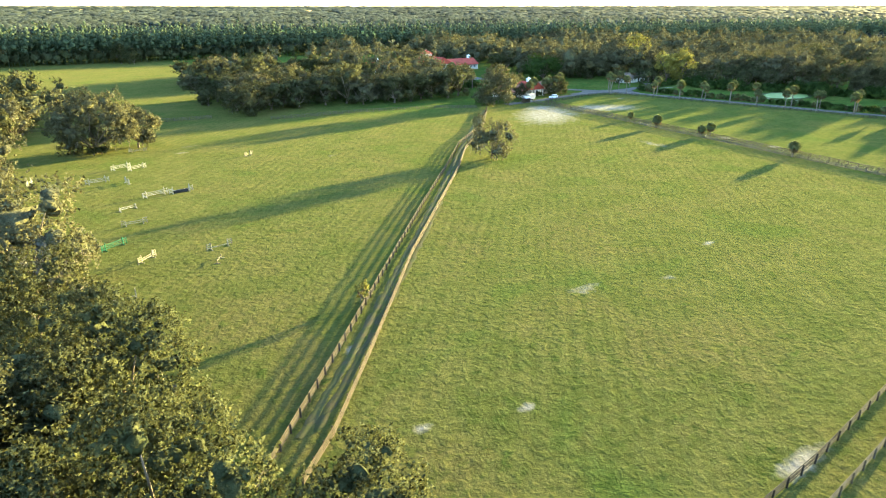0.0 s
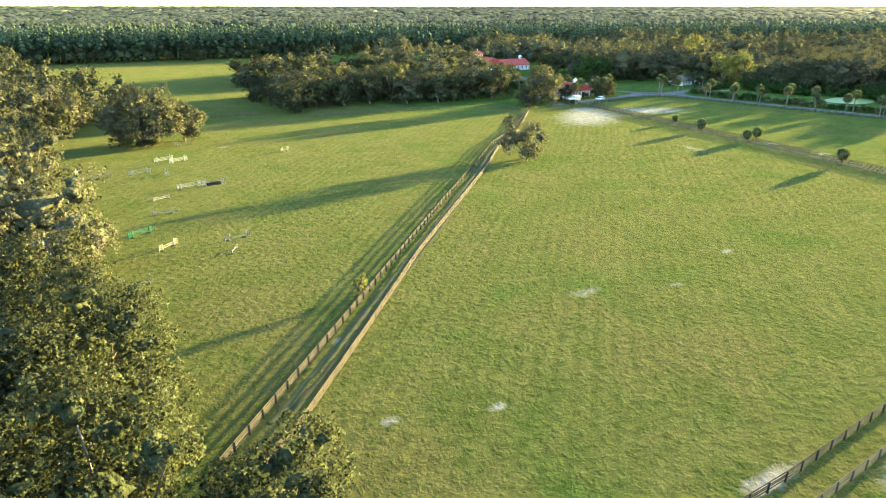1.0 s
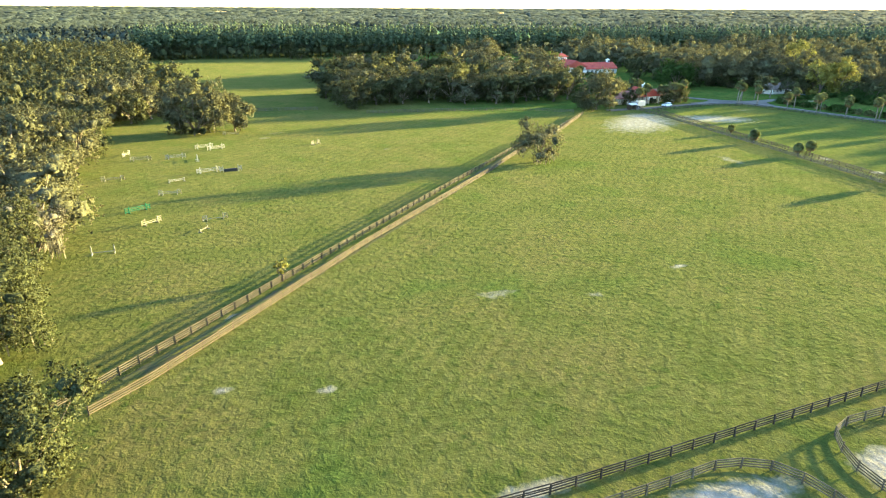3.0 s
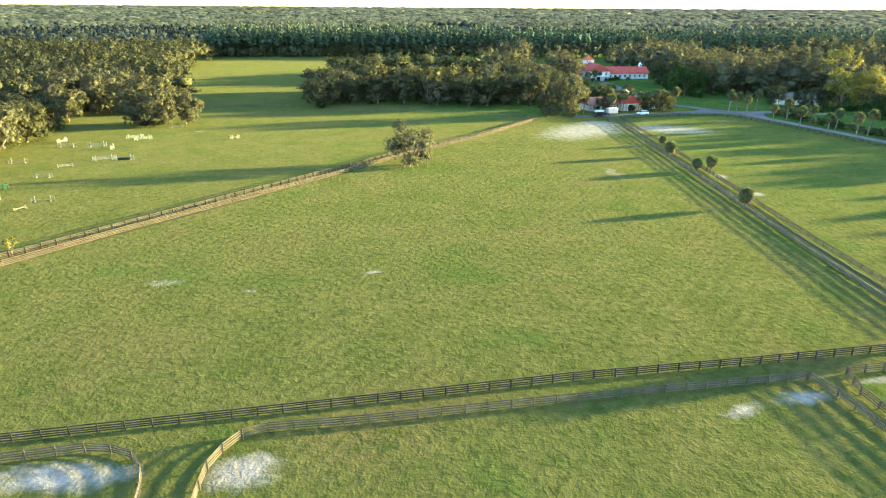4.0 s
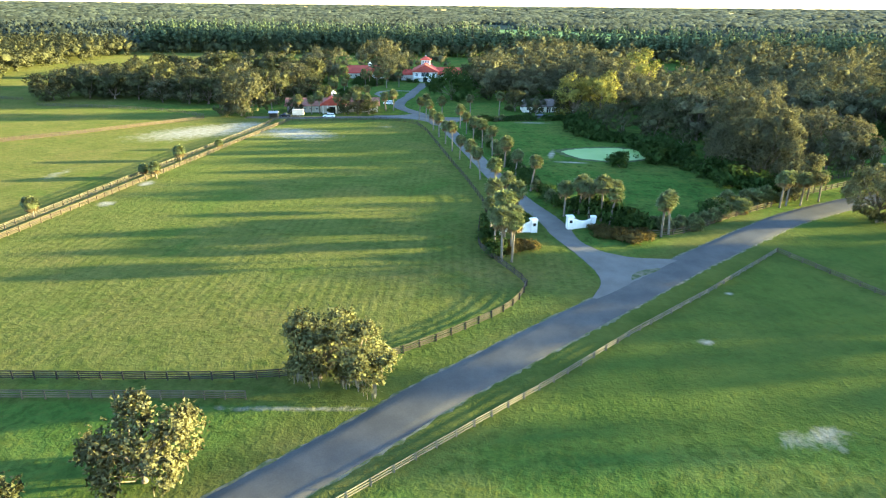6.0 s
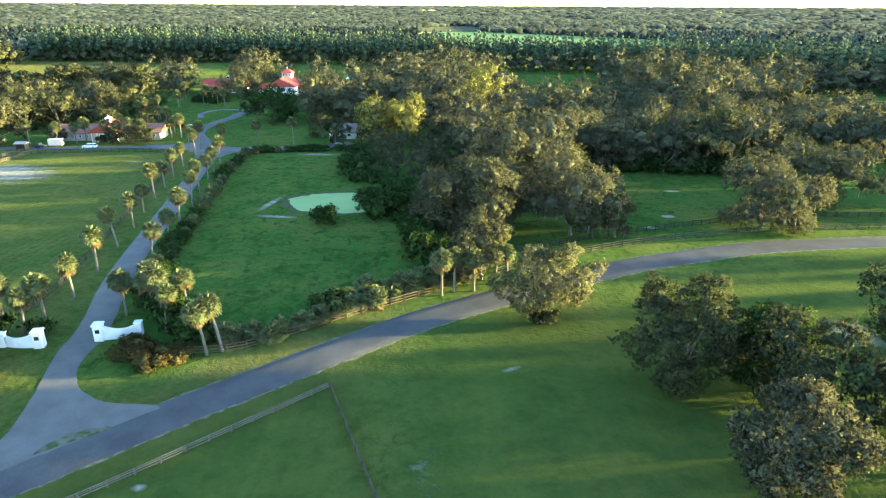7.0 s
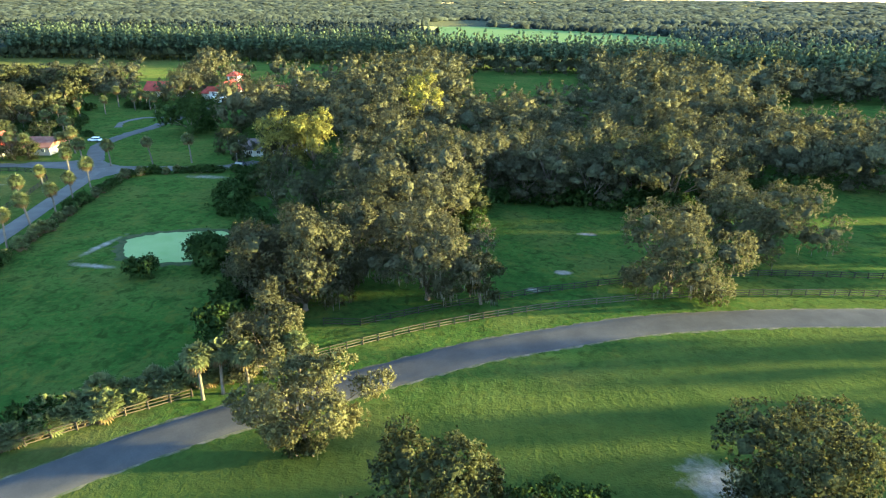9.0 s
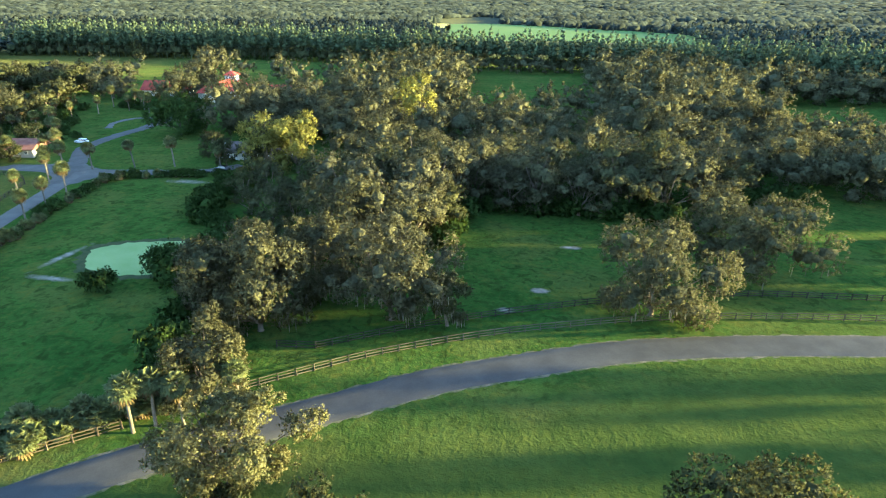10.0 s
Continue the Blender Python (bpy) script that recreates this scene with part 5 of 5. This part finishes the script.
def walls(parent, x0, x1, y0, y1, high, mat, gable_axis="", peak=0.0):
    """Four walls as a hollow box, with gable ends where the ridge runs along an axis."""
    t = 0.3
    bm = bmesh.new()
    box(bm, x0, y0, 0, x1, y0 + t, high)
    box(bm, x0, y1 - t, 0, x1, y1, high)
    box(bm, x0, y0 + t, 0, x0 + t, y1 - t, high)
    box(bm, x1 - t, y0 + t, 0, x1, y1 - t, high)
    if gable_axis == "y":
        for y in (y0, y1 - t):
            a = [bm.verts.new(p) for p in ((x0, y, high), (x1, y, high), ((x0 + x1) / 2, y, peak))]
            b = [bm.verts.new(p) for p in ((x0, y + t, high), (x1, y + t, high), ((x0 + x1) / 2, y + t, peak))]
            bm.faces.new(a)
            bm.faces.new(b[::-1])
            for i in range(3):
                bm.faces.new((a[i], b[i], b[(i + 1) % 3], a[(i + 1) % 3]))
    if gable_axis == "x":
        for x in (x0, x1 - t):
            a = [bm.verts.new(p) for p in ((x, y0, high), (x, y1, high), (x, (y0 + y1) / 2, peak))]
            b = [bm.verts.new(p) for p in ((x + t, y0, high), (x + t, y1, high), (x + t, (y0 + y1) / 2, peak))]
            bm.faces.new(a)
            bm.faces.new(b[::-1])
            for i in range(3):
                bm.faces.new((a[i], b[i], b[(i + 1) % 3], a[(i + 1) % 3]))
    bmesh.ops.recalc_face_normals(bm, faces=bm.faces)
    return part("wall", bm, mat, parent)


def door(parent, x, y, wide, high, mat=None):
    bm = bmesh.new()
    box(bm, x - wide / 2, y - 0.06, 0, x + wide / 2, y + 0.05, high)
    d = part("door", bm, mat or M_DARK, parent, "dark stable door")
    fr = bmesh.new()
    for a, b, c, e in ((-wide / 2 - 0.12, -wide / 2, 0, high + 0.12), (wide / 2, wide / 2 + 0.12, 0, high + 0.12), (-wide / 2, wide / 2, high, high + 0.12)):
        box(fr, x + a, y - 0.1, c, x + b, y + 0.05, e)
    part("door_frame", fr, M_WHITE, d)


# long stable with a central gable and cupola
st = thing("stable", 30.2, 262.0, "long low white stable with red-brown roof and central cupola", "stable", turn=7.5)
walls(st, -18, 18, 0, 9, 2.7, M_DIMWHITE, "x", 4.9)
bm = bmesh.new()
gable(bm, -18, 18, 0, 9, 2.72, 5.2, 0.9, "x", 0.2, 0.0)
part("roof", bm, M_BROWNROOF, st, "red-brown shingle roof")
walls(st, -4.2, 4.2, -2.2, 1.0, 3.2, M_DIMWHITE, "y", 5.9)
bm = bmesh.new()
gable(bm, -4.2, 4.2, -2.2, 8.5, 3.25, 6.2, 0.7, "y", 0.2)
part("roof", bm, M_ROOF, st, "red gabled roof over the entrance")
cupola(st, 0.4, 3.2, 5.8, 1.5, 2.6)
door(st, 0, -2.25, 2.4, 2.5)
for x in (-16, -13.6, -11.2, -8.8, -6.4, 6.4, 8.8, 11.2, 13.6, 16):
    window(st, x, -0.05, 1.0, 1.1, 1.1)
column_row(st, (-3.6, -1.8, 1.8, 3.6), -3.0, 3.0)

# main house: tall white gable with arched window, tower, long red wing
mh = thing("main_house", 60.3, 376.5, "white main house with red roofs, arched front window and tower", "house", turn=2.0)
walls(mh, -7, 7, 0, 22, 5.6, M_STUCCO, "y", 9.2)
bm = bmesh.new()
gable(bm, -7, 7, 0, 22, 5.62, 9.5, 0.8, "y", 0.25)
part("roof", bm, M_ROOF, mh, "red tile gabled roof")
window(mh, 0, -0.06, 2.9, 4.4, 2.2, arch=True)
for x in (-4.8, 4.8):
    window(mh, x, -0.06, 3.0, 1.4, 2.0)
door(mh, 0, -0.06, 2.2, 2.3)
column_row(mh, (-5.5, -2.4, 2.4, 5.5), -1.6, 2.6, 0.22)
bm = bmesh.new()
box(bm, -6.4, -2.2, 2.6, 6.4, -0.02, 2.85, 0.04)
part("porch_roof", bm, M_WHITE, mh)
bm = bmesh.new()
box(bm, -2.6, 15.4, 7.6, 2.6, 20.6, 10.9, 0.06)
tw = part("tower", bm, M_STUCCO, mh, "white square lookout tower")
bm = bmesh.new()
gable(bm, -2.6, 2.6, 15.4, 20.6, 11.0, 12.9, 0.7, "x", 0.15, 3.0)
part("tower_roof", bm, M_ROOF, tw, "red pyramid tower roof")
bm = bmesh.new()
tube(bm, [(0, 18, 12.7), (0, 18, 13.3), (0, 18, 13.9)], [0.16, 0.2, 0.03], 6)
part("finial", bm, M_WHITE, tw)
for x in (-1.5, 0, 1.5):
    window(tw, x, 15.36, 9.2, 1.0, 1.2)
for y in (16.8, 19.2):
    window(tw, 2.64, y, 9.2, 1.0, 1.2, "y")
walls(mh, 7.05, 36, 9, 20, 3.3, M_STUCCO, "x", 6.6)
bm = bmesh.new()
gable(bm, 7.3, 36, 9, 20, 3.32, 7.0, 1.0, "x", 0.22)
part("roof", bm, M_ROOF, mh, "long red tile wing roof")
column_row(mh, np.arange(10, 36, 3.2), 7.9, 3.1, 0.18)
for x in np.arange(11.5, 35, 3.2):
    window(mh, float(x), 8.95, 0.9, 1.4, 1.7)
cupola(mh, 33, 14.5, 6.7, 1.6, 2.8)
walls(mh, -14, -7.05, 8, 18, 3.3, M_STUCCO)
bm = bmesh.new()
gable(bm, -14, -7.2, 8, 18, 3.32, 6.0, 0.8, "x", 0.22, 2.5)
part("roof", bm, M_ROOF, mh, "short red tile wing roof")

# western barn with a red roof
wb = thing("red_roof_barn", 24.0, 392.5, "white barn with a red roof and white cupola", "barn", turn=3.0)
walls(wb, -11, 11, 0, 12, 3.0, M_STUCCO, "x", 6.6)
bm = bmesh.new()
gable(bm, -11, 11, 0, 12, 3.02, 7.0, 0.9, "x", 0.22)
part("roof", bm, M_ROOF, wb, "red tile barn roof")
cupola(wb, 2.0, 6.0, 6.7, 1.5, 2.6)
for x in (-9, -6, -3, 3, 6, 9):
    window(wb, x, -0.06, 1.0, 1.2, 1.2)
door(wb, 0, -0.06, 2.6, 2.6)
column_row(wb, (-10, -5, 5, 10), -1.0, 2.8)

# low house under the trees
lh = thing("low_house", 117.5, 270.0, "low white house with dark roof under the trees", "house", turn=4.0)
walls(lh, -10.5, 10.5, 0, 8, 2.4, M_STUCCO, "x", 4.6)
bm = bmesh.new()
gable(bm, -10.5, 10.5, 0, 8, 2.42, 5.0, 0.9, "x", 0.2, 2.0)
part("roof", bm, M_DARKROOF, lh, "dark brown shingle roof")
column_row(lh, np.arange(-10, 10.1, 2.5), -0.7, 2.3, 0.12)
for x in (-8.5, -6, -3.5, 3.5, 6, 8.5):
    window(lh, x, -0.05, 0.8, 1.3, 1.2)
door(lh, 0, -0.05, 1.6, 2.1)
# open field shelter by the lane
sh = thing("field_shelter", 11.0, 245.8, "small grey open-fronted field shelter", "shed", turn=5)
bm = bmesh.new()
box(bm, -1.5, -1.2, 0, -1.38, 1.2, 2.1)
box(bm, 1.38, -1.2, 0, 1.5, 1.2, 2.1)
box(bm, -1.38, 1.08, 0, 1.38, 1.2, 2.1)
part("wall", bm, M_GREYWOOD, sh)
bm = bmesh.new()
gable(bm, -1.5, 1.5, -1.2, 1.2, 2.12, 2.7, 0.3, "x", 0.08)
part("roof", bm, M_STEEL, sh, "pale metal roof")


def wheel(parent, x, y, r=0.34, wide=0.22):
    bm = bmesh.new()
    bmesh.ops.create_cone(bm, cap_ends=True, segments=14, radius1=r, radius2=r, depth=wide, matrix=Matrix.Translation((x, y, r)) @ Matrix.Rotation(radians(90), 4, "Y"))
    bmesh.ops.bevel(bm, geom=[e for e in bm.edges if e.calc_face_angle(0) > 1.2], offset=0.04, segments=1, affect="EDGES")
    w_ob = part("wheel", bm, M_RUBBER, parent)
    bm = bmesh.new()
    bmesh.ops.create_cone(bm, cap_ends=True, segments=10, radius1=r * 0.58, radius2=r * 0.5, depth=wide * 1.06, matrix=Matrix.Translation((x, y, r)) @ Matrix.Rotation(radians(90), 4, "Y"))
    part("rim", bm, M_STEEL, w_ob)


def car(x, y, turn, mat, label, pickup=False, name="car"):
    """A car along its own y axis: lofted body, cabin with glass, wheels and lamps."""
    ob = thing(name, x, y, label, "car", turn=turn)
    bm = bmesh.new()
    prof = [(-2.3, 0.45, 0.72), (-2.2, 0.3, 0.95), (-1.2, 0.28, 1.0), (0.9, 0.28, 1.0), (2.0, 0.3, 0.88), (2.3, 0.42, 0.7)]
    rows = []
    for yy, lo, hi in prof:
        wdt = 0.9 - 0.12 * (abs(yy) / 2.3) ** 3
        rows.append([bm.verts.new(p) for p in ((-wdt, yy, lo), (-wdt, yy, hi - 0.12), (-wdt + 0.12, yy, hi), (wdt - 0.12, yy, hi), (wdt, yy, hi - 0.12), (wdt, yy, lo))])
    for a, b in zip(rows, rows[1:]):
        for k in range(6):
            bm.faces.new((a[k], b[k], b[(k + 1) % 6], a[(k + 1) % 6]))
    bm.faces.new(rows[0])
    bm.faces.new(rows[-1][::-1])
    bmesh.ops.recalc_face_normals(bm, faces=bm.faces)
    part("body", bm, mat, ob)
    y0, y1 = (-0.6, 1.2) if pickup else (-2.0, 1.1)
    for nm, z0, z1, m2, ins in (("glasshouse", 0.98, 1.42, M_GLASS, 0.0), ("roof", 1.42, 1.55, mat, 0.0)):
        bm = bmesh.new()
        s0, s1 = (0.78, 0.66) if nm == "glasshouse" else (0.67, 0.6)
        e0, e1 = (0.0, 0.45) if nm == "glasshouse" else (0.42, 0.6)
        lo = [bm.verts.new(p) for p in ((-s0, y0 + e0 * 0.5, z0), (s0, y0 + e0 * 0.5, z0), (s0, y1 - e0, z0), (-s0, y1 - e0, z0))]
        hi = [bm.verts.new(p) for p in ((-s1, y0 + e1 * 0.5, z1), (s1, y0 + e1 * 0.5, z1), (s1, y1 - e1, z1), (-s1, y1 - e1, z1))]
        bm.faces.new(lo[::-1])
        bm.faces.new(hi)
        for k in range(4):
            bm.faces.new((lo[k], lo[(k + 1) % 4], hi[(k + 1) % 4], hi[k]))
        part(nm, bm, m2, ob)
    for wx in (-0.8, 0.8):
        for wy in (-1.4, 1.45):
            wheel(ob, wx, wy)
        lamp = bmesh.new()
        box(lamp, wx - 0.17 * np.sign(wx) - 0.14, 2.2, 0.6, wx - 0.17 * np.sign(wx) + 0.14, 2.31, 0.74)
        part("headlight", lamp, M_STEEL, ob)
    return ob


car(31.2, 249.5, 96, M_CARWHITE, "white car parked on the gravel by the stable")
car(49.8, 286.0, 86, M_CARWHITE, "white car parked beside the gravel track")
car(112.6, 256.5, 70, M_CARDARK, "dark car parked near the low house")
car(14.6, 249.0, 80, M_CARDARK, "dark pickup truck hitched near a trailer", True, "pickup_truck")
tl = thing("horse_trailer", 18.9, 251.3, "pale boxy horse trailer parked at the lane's end", "trailer", turn=100)
bm = bmesh.new()
box(bm, -1.05, -2.2, 0.45, 1.05, 2.2, 2.6, 0.12)
# white trailer body in the same dimmed tone
part("body", bm, M_DIMWHITE, tl)
bm = bmesh.new()
box(bm, -0.08, 2.2, 0.45, 0.08, 3.4, 0.57)
part("drawbar", bm, M_STEEL, tl)
for s in (-0.95, 0.95):
    wheel(tl, s, -0.5, 0.36)
    wheel(tl, s, 0.4, 0.36)
for s in (-0.55, 0.55):
    bm = bmesh.new()
    box(bm, s - 0.3, -2.25, 1.5, s + 0.3, -2.19, 2.2)
    part("rear_window", bm, M_DARK, tl)


# ---- white gate walls ----
def gate(x, y, turn, mirror, label):
    """A tall capped pillar, a swept wall falling from it, a lower pillar and a low outer wall."""
    ob = thing("gate_wall", x, y, label, "gate", turn=turn, group="white entrance gates")
    s = -1 if mirror else 1
    bm = bmesh.new()
    box(bm, -0.6, -0.6, 0, 0.6, 0.6, 2.35, 0.03)
    pl = part("pillar", bm, M_STUCCO, ob)
    bm = bmesh.new()
    box(bm, -0.72, -0.72, 2.35, 0.72, 0.72, 2.6, 0.05)
    part("cap", bm, M_WHITE, pl)
    bm = bmesh.new()
    box(bm, -0.28, -0.66, 1.3, 0.28, -0.602, 1.85)
    part("plaque", bm, M_DARK, pl, "small dark plaque")
    bm = bmesh.new()
    rows = []
    for k in range(13):
        q = k / 12
        px, py = s * (0.6 + 3.9 * q), 0.9 * q * q
        h = 2.1 - 0.75 * math.sin(min(1, q * 1.6) * math.pi / 2) + 0.45 * max(0, q - 0.75) * 4 * 0.5
        rows.append([bm.verts.new(p) for p in ((px, py - 0.22, 0), (px, py - 0.22, h), (px, py + 0.22, h), (px, py + 0.22, 0))])
    for a, b in zip(rows, rows[1:]):
        for k in range(4):
            bm.faces.new((a[k], b[k], b[(k + 1) % 4], a[(k + 1) % 4]))
    bm.faces.new(rows[0])
    bm.faces.new(rows[-1])
    bmesh.ops.recalc_face_normals(bm, faces=bm.faces)
    part("wall", bm, M_STUCCO, ob)
    bm = bmesh.new()
    box(bm, s * 5.0 - 0.45, 0.5, 0, s * 5.0 + 0.45, 1.4, 1.9, 0.03)
    p2 = part("pillar", bm, M_STUCCO, ob)
    bm = bmesh.new()
    box(bm, s * 5.0 - 0.55, 0.4, 1.9, s * 5.0 + 0.55, 1.5, 2.08, 0.04)
    part("cap", bm, M_WHITE, p2)
    if not mirror:
        return ob
    bm = bmesh.new()
    rows = []
    for k in range(13):
        q = k / 12
        a = math.pi * (0.5 - 0.95 * q)
        px, py = s * (5.4 + 3.2 * q + 0.8 * math.sin(q * math.pi)), 0.6 - 5.0 * q
        h = 0.9 - 0.35 * q
        rows.append([bm.verts.new(p) for p in ((px - 0.16, py, 0), (px - 0.16, py, h), (px + 0.16, py, h), (px + 0.16, py, 0))])
    for a, b in zip(rows, rows[1:]):
        for k in range(4):
            bm.faces.new((a[k], b[k], b[(k + 1) % 4], a[(k + 1) % 4]))
    bm.faces.new(rows[0])
    bm.faces.new(rows[-1])
    bmesh.ops.recalc_face_normals(bm, faces=bm.faces)
    part("low_wall", bm, M_STUCCO, ob)
    return ob


gate(103.6, 124.4, 10, False, "white stucco gate wall with tall capped pillar, east of the drive")
gate(96.4, 122.2, 12, True, "white stucco gate wall with tall capped pillar, west of the drive")


# ---- horse jumps ----
def jump(x, y, turn, mat, label, poles=3, wide=3.6, high=1.5, wings=True, fill=False):
    ob = thing("horse_jump", x, y, label, "jump", turn=turn, group="horse jumps in the pasture")
    for s in (-1, 1):
        bm = bmesh.new()
        px = s * wide / 2
        box(bm, px - 0.06, -0.06, 0, px + 0.06, 0.06, high, 0.01)
        if wings:
            box(bm, px + s * 0.75 - 0.05, -0.05, 0, px + s * 0.75 + 0.05, 0.05, high * 0.8, 0.01)
            for z in (0.3, 0.65, 1.0):
                box(bm, min(px, px + s * 0.75), -0.03, z, max(px, px + s * 0.75), 0.03, z + 0.1)
        box(bm, px - 0.05, -0.5, 0, px + 0.05, 0.5, 0.09)
        part("standard", bm, mat, ob)
    for k in range(poles):
        bm = bmesh.new()
        z = 0.35 + 0.32 * k
        tube(bm, [(-wide / 2, 0.1, z), (0, 0.1, z - 0.03), (wide / 2, 0.1, z + (0.02 if k else -0.01))], [0.05, 0.05, 0.05], 6)
        part("pole", bm, mat, ob)
    if fill:
        bm = bmesh.new()
        box(bm, -wide / 2 + 0.2, -0.25, 0, wide / 2 - 0.2, 0.25, 0.7, 0.08)
        part("filler", bm, M_DARK, ob, "dark filler box under the poles")
    return ob


W_J, G_J, T_J = "white horse jump with poles between standards", "weathered low horse jump with fallen pole", "dark-filled white horse jump"
for args in ((-154.3, 217.5, 20, M_JUMP, W_J), (-151.0, 214.8, 25, M_JUMP, W_J), (-161.4, 205.5, 8, M_JUMP, W_J), (-155.7, 201.3, 95, M_JUMP, "narrow white jump standing edgeways", 2, 2.0),
             (-152.8, 186.4, 15, M_JUMP, W_J, 3, 4.0), (-147.5, 186.0, 5, M_JUMP, T_J, 2, 3.6, 1.6, True, True), (-159.7, 178.8, 20, M_JUMP, "low white jump of slanted poles", 2, 3.4, 0.9, False),
             (-160.5, 167.9, 0, M_JUMPTAN, G_J, 2, 3.0, 0.9), (-165.8, 156.7, 30, M_GREENPAINT, "green and white horse jump near the wood", 3, 3.4, 1.4), (-162.5, 147.5, 40, M_JUMPTAN, G_J, 2, 2.6, 1.3),
             (-151.2, 146.4, 10, M_JUMPTAN, G_J, 1, 3.0, 1.2), (-153.1, 140.4, 60, M_JUMPTAN, G_J, 1, 2.4, 0.7, False), (-168.6, 133.2, 0, M_JUMP, "white jump standards with a pole on the grass", 1, 3.4, 1.5, False),
             (-174.0, 184.8, 0, M_JUMPTAN, G_J, 2, 3.4, 1.3), (-170.0, 205.5, 0, M_JUMPTAN, G_J, 3, 3.6, 1.3), (-174.4, 213.0, 70, M_JUMP, W_J, 2, 2.4), (-122.6, 213.6, 30, M_JUMPTAN, G_J, 2, 1.6, 1.4),
             (-146.5, 237.0, 0, M_JUMPTAN, G_J, 2, 3.2, 1.0)):
    jump(*args)

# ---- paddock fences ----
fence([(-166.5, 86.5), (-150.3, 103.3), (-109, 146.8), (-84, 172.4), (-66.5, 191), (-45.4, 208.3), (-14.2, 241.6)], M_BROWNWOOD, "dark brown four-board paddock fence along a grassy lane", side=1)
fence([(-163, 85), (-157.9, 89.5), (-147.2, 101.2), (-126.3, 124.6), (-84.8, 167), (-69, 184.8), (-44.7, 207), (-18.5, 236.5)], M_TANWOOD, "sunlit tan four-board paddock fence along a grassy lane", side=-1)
fence([(-160, 60.2), (-124.7, 60.8), (-91.8, 62.8), (-57.5, 65.1), (-36.7, 65.7), (-11.8, 66.8)], M_BLACKWOOD, "black four-board paddock fence along a mown lane", side=1)
fence([(-11.8, 66.8), (-4.7, 67.0)], M_BLACKWOOD, "short black fence panel before a palm at a lane's end")
fence([(-4.7, 67.0), (31.9, 68.6), (60, 70.0), (72.2, 74.1), (79, 78.8), (84.2, 83.4), (89.9, 89.5), (92.6, 95.8), (92.4, 99.3), (87.8, 109.1), (86.0, 115), (86.4, 128)], M_BLACKWOOD,
      "black four-board paddock fence bending round a corner", smooth=True)
fence([(-160, 56.2), (-120, 58), (-110.1, 58.8), (-107.6, 58.5), (-104.9, 57.2), (-103.3, 54.6), (-102.5, 48), (-102.5, 30)], M_GREYWOOD, "weathered grey fence with a rounded corner", smooth=True)
fence([(-98.0, 30), (-97.8, 52), (-97.4, 55.1), (-96.1, 58.2), (-93.3, 59.8), (-85, 59.9), (-62.4, 60.9), (-33.4, 61.9)], M_GREYWOOD, "weathered grey fence along a mown lane", smooth=True)
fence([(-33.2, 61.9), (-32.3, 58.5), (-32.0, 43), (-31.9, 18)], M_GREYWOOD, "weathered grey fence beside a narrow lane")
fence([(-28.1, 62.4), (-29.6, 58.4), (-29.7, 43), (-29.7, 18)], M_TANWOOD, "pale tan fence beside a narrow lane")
fence([(-28.1, 62.4), (-5.5, 63.2), (21.4, 64.4), (53.4, 65.7), (60, 66)], M_GREYWOOD, "weathered grey four-board fence along a mown lane")
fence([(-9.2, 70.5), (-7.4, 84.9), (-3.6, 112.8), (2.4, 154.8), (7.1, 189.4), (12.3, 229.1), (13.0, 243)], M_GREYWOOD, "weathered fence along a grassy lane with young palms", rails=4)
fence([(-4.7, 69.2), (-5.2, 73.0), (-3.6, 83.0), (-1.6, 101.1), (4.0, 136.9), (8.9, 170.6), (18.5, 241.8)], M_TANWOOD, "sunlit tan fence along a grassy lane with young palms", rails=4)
fence([(66, 44.8), (82.7, 60.8), (93.6, 70.9), (104.7, 82.0), (119.9, 96.0), (138.2, 113.8)], M_PALEWOOD, "low pale grey fence beside the asphalt road", rails=3, high=0.85)
fence([(138.2, 113.8), (144.3, 99.7), (148.2, 91.2), (152.5, 77), (155, 66)], M_BROWNWOOD, "low dark fence running off from a road corner", rails=3, high=0.9)
fence([(161.6, 161.4), (167.4, 161.6), (180.3, 168.6), (195.8, 175.3), (209, 180), (222, 184), (240, 186.5), (275, 187)], M_BLACKWOOD, "dark three-board fence under mossy oaks", rails=3, high=1.2)
fence([(160.5, 150.2), (166.5, 154.3), (175.7, 160.0), (186.5, 165.2), (195.5, 168.8), (205.0, 171.8), (218.4, 175.2), (236, 177.8), (256, 179), (285, 179.5)], M_GREYWOOD, "weathered three-board fence along a curving road verge", rails=3, high=1.2, smooth=True)
fence([(66, 236.5), (70.5, 222), (79.2, 180), (84, 158.1), (87.2, 141.3), (87.8, 132)], M_BLACKWOOD, "dark three-board fence behind a row of palms", rails=3, high=1.2)
fence([(19.5, 240.5), (35.8, 242.8), (51.2, 244.6), (60, 242.5), (66, 236.5)], M_BLACKWOOD, "dark three-board fence near the stable", rails=3, high=1.2, smooth=True)
fence([(117.5, 121.0), (123.7, 122.2), (130.6, 127.2), (136, 131.6), (143.6, 137.2), (149.6, 141.4)], M_TANWOOD, "tan board fence behind palmetto shrubs", rails=3, high=1.2, smooth=True)
fence([(-95, 268), (-60, 264), (-30, 256), (-16, 246)], M_GREYWOOD, "far weathered fence below an oak grove", rails=3, high=1.2)
fence([(-190, 292), (-150, 288), (-112, 284)], M_GREYWOOD, "far weathered fence across a meadow", rails=3, high=1.2)
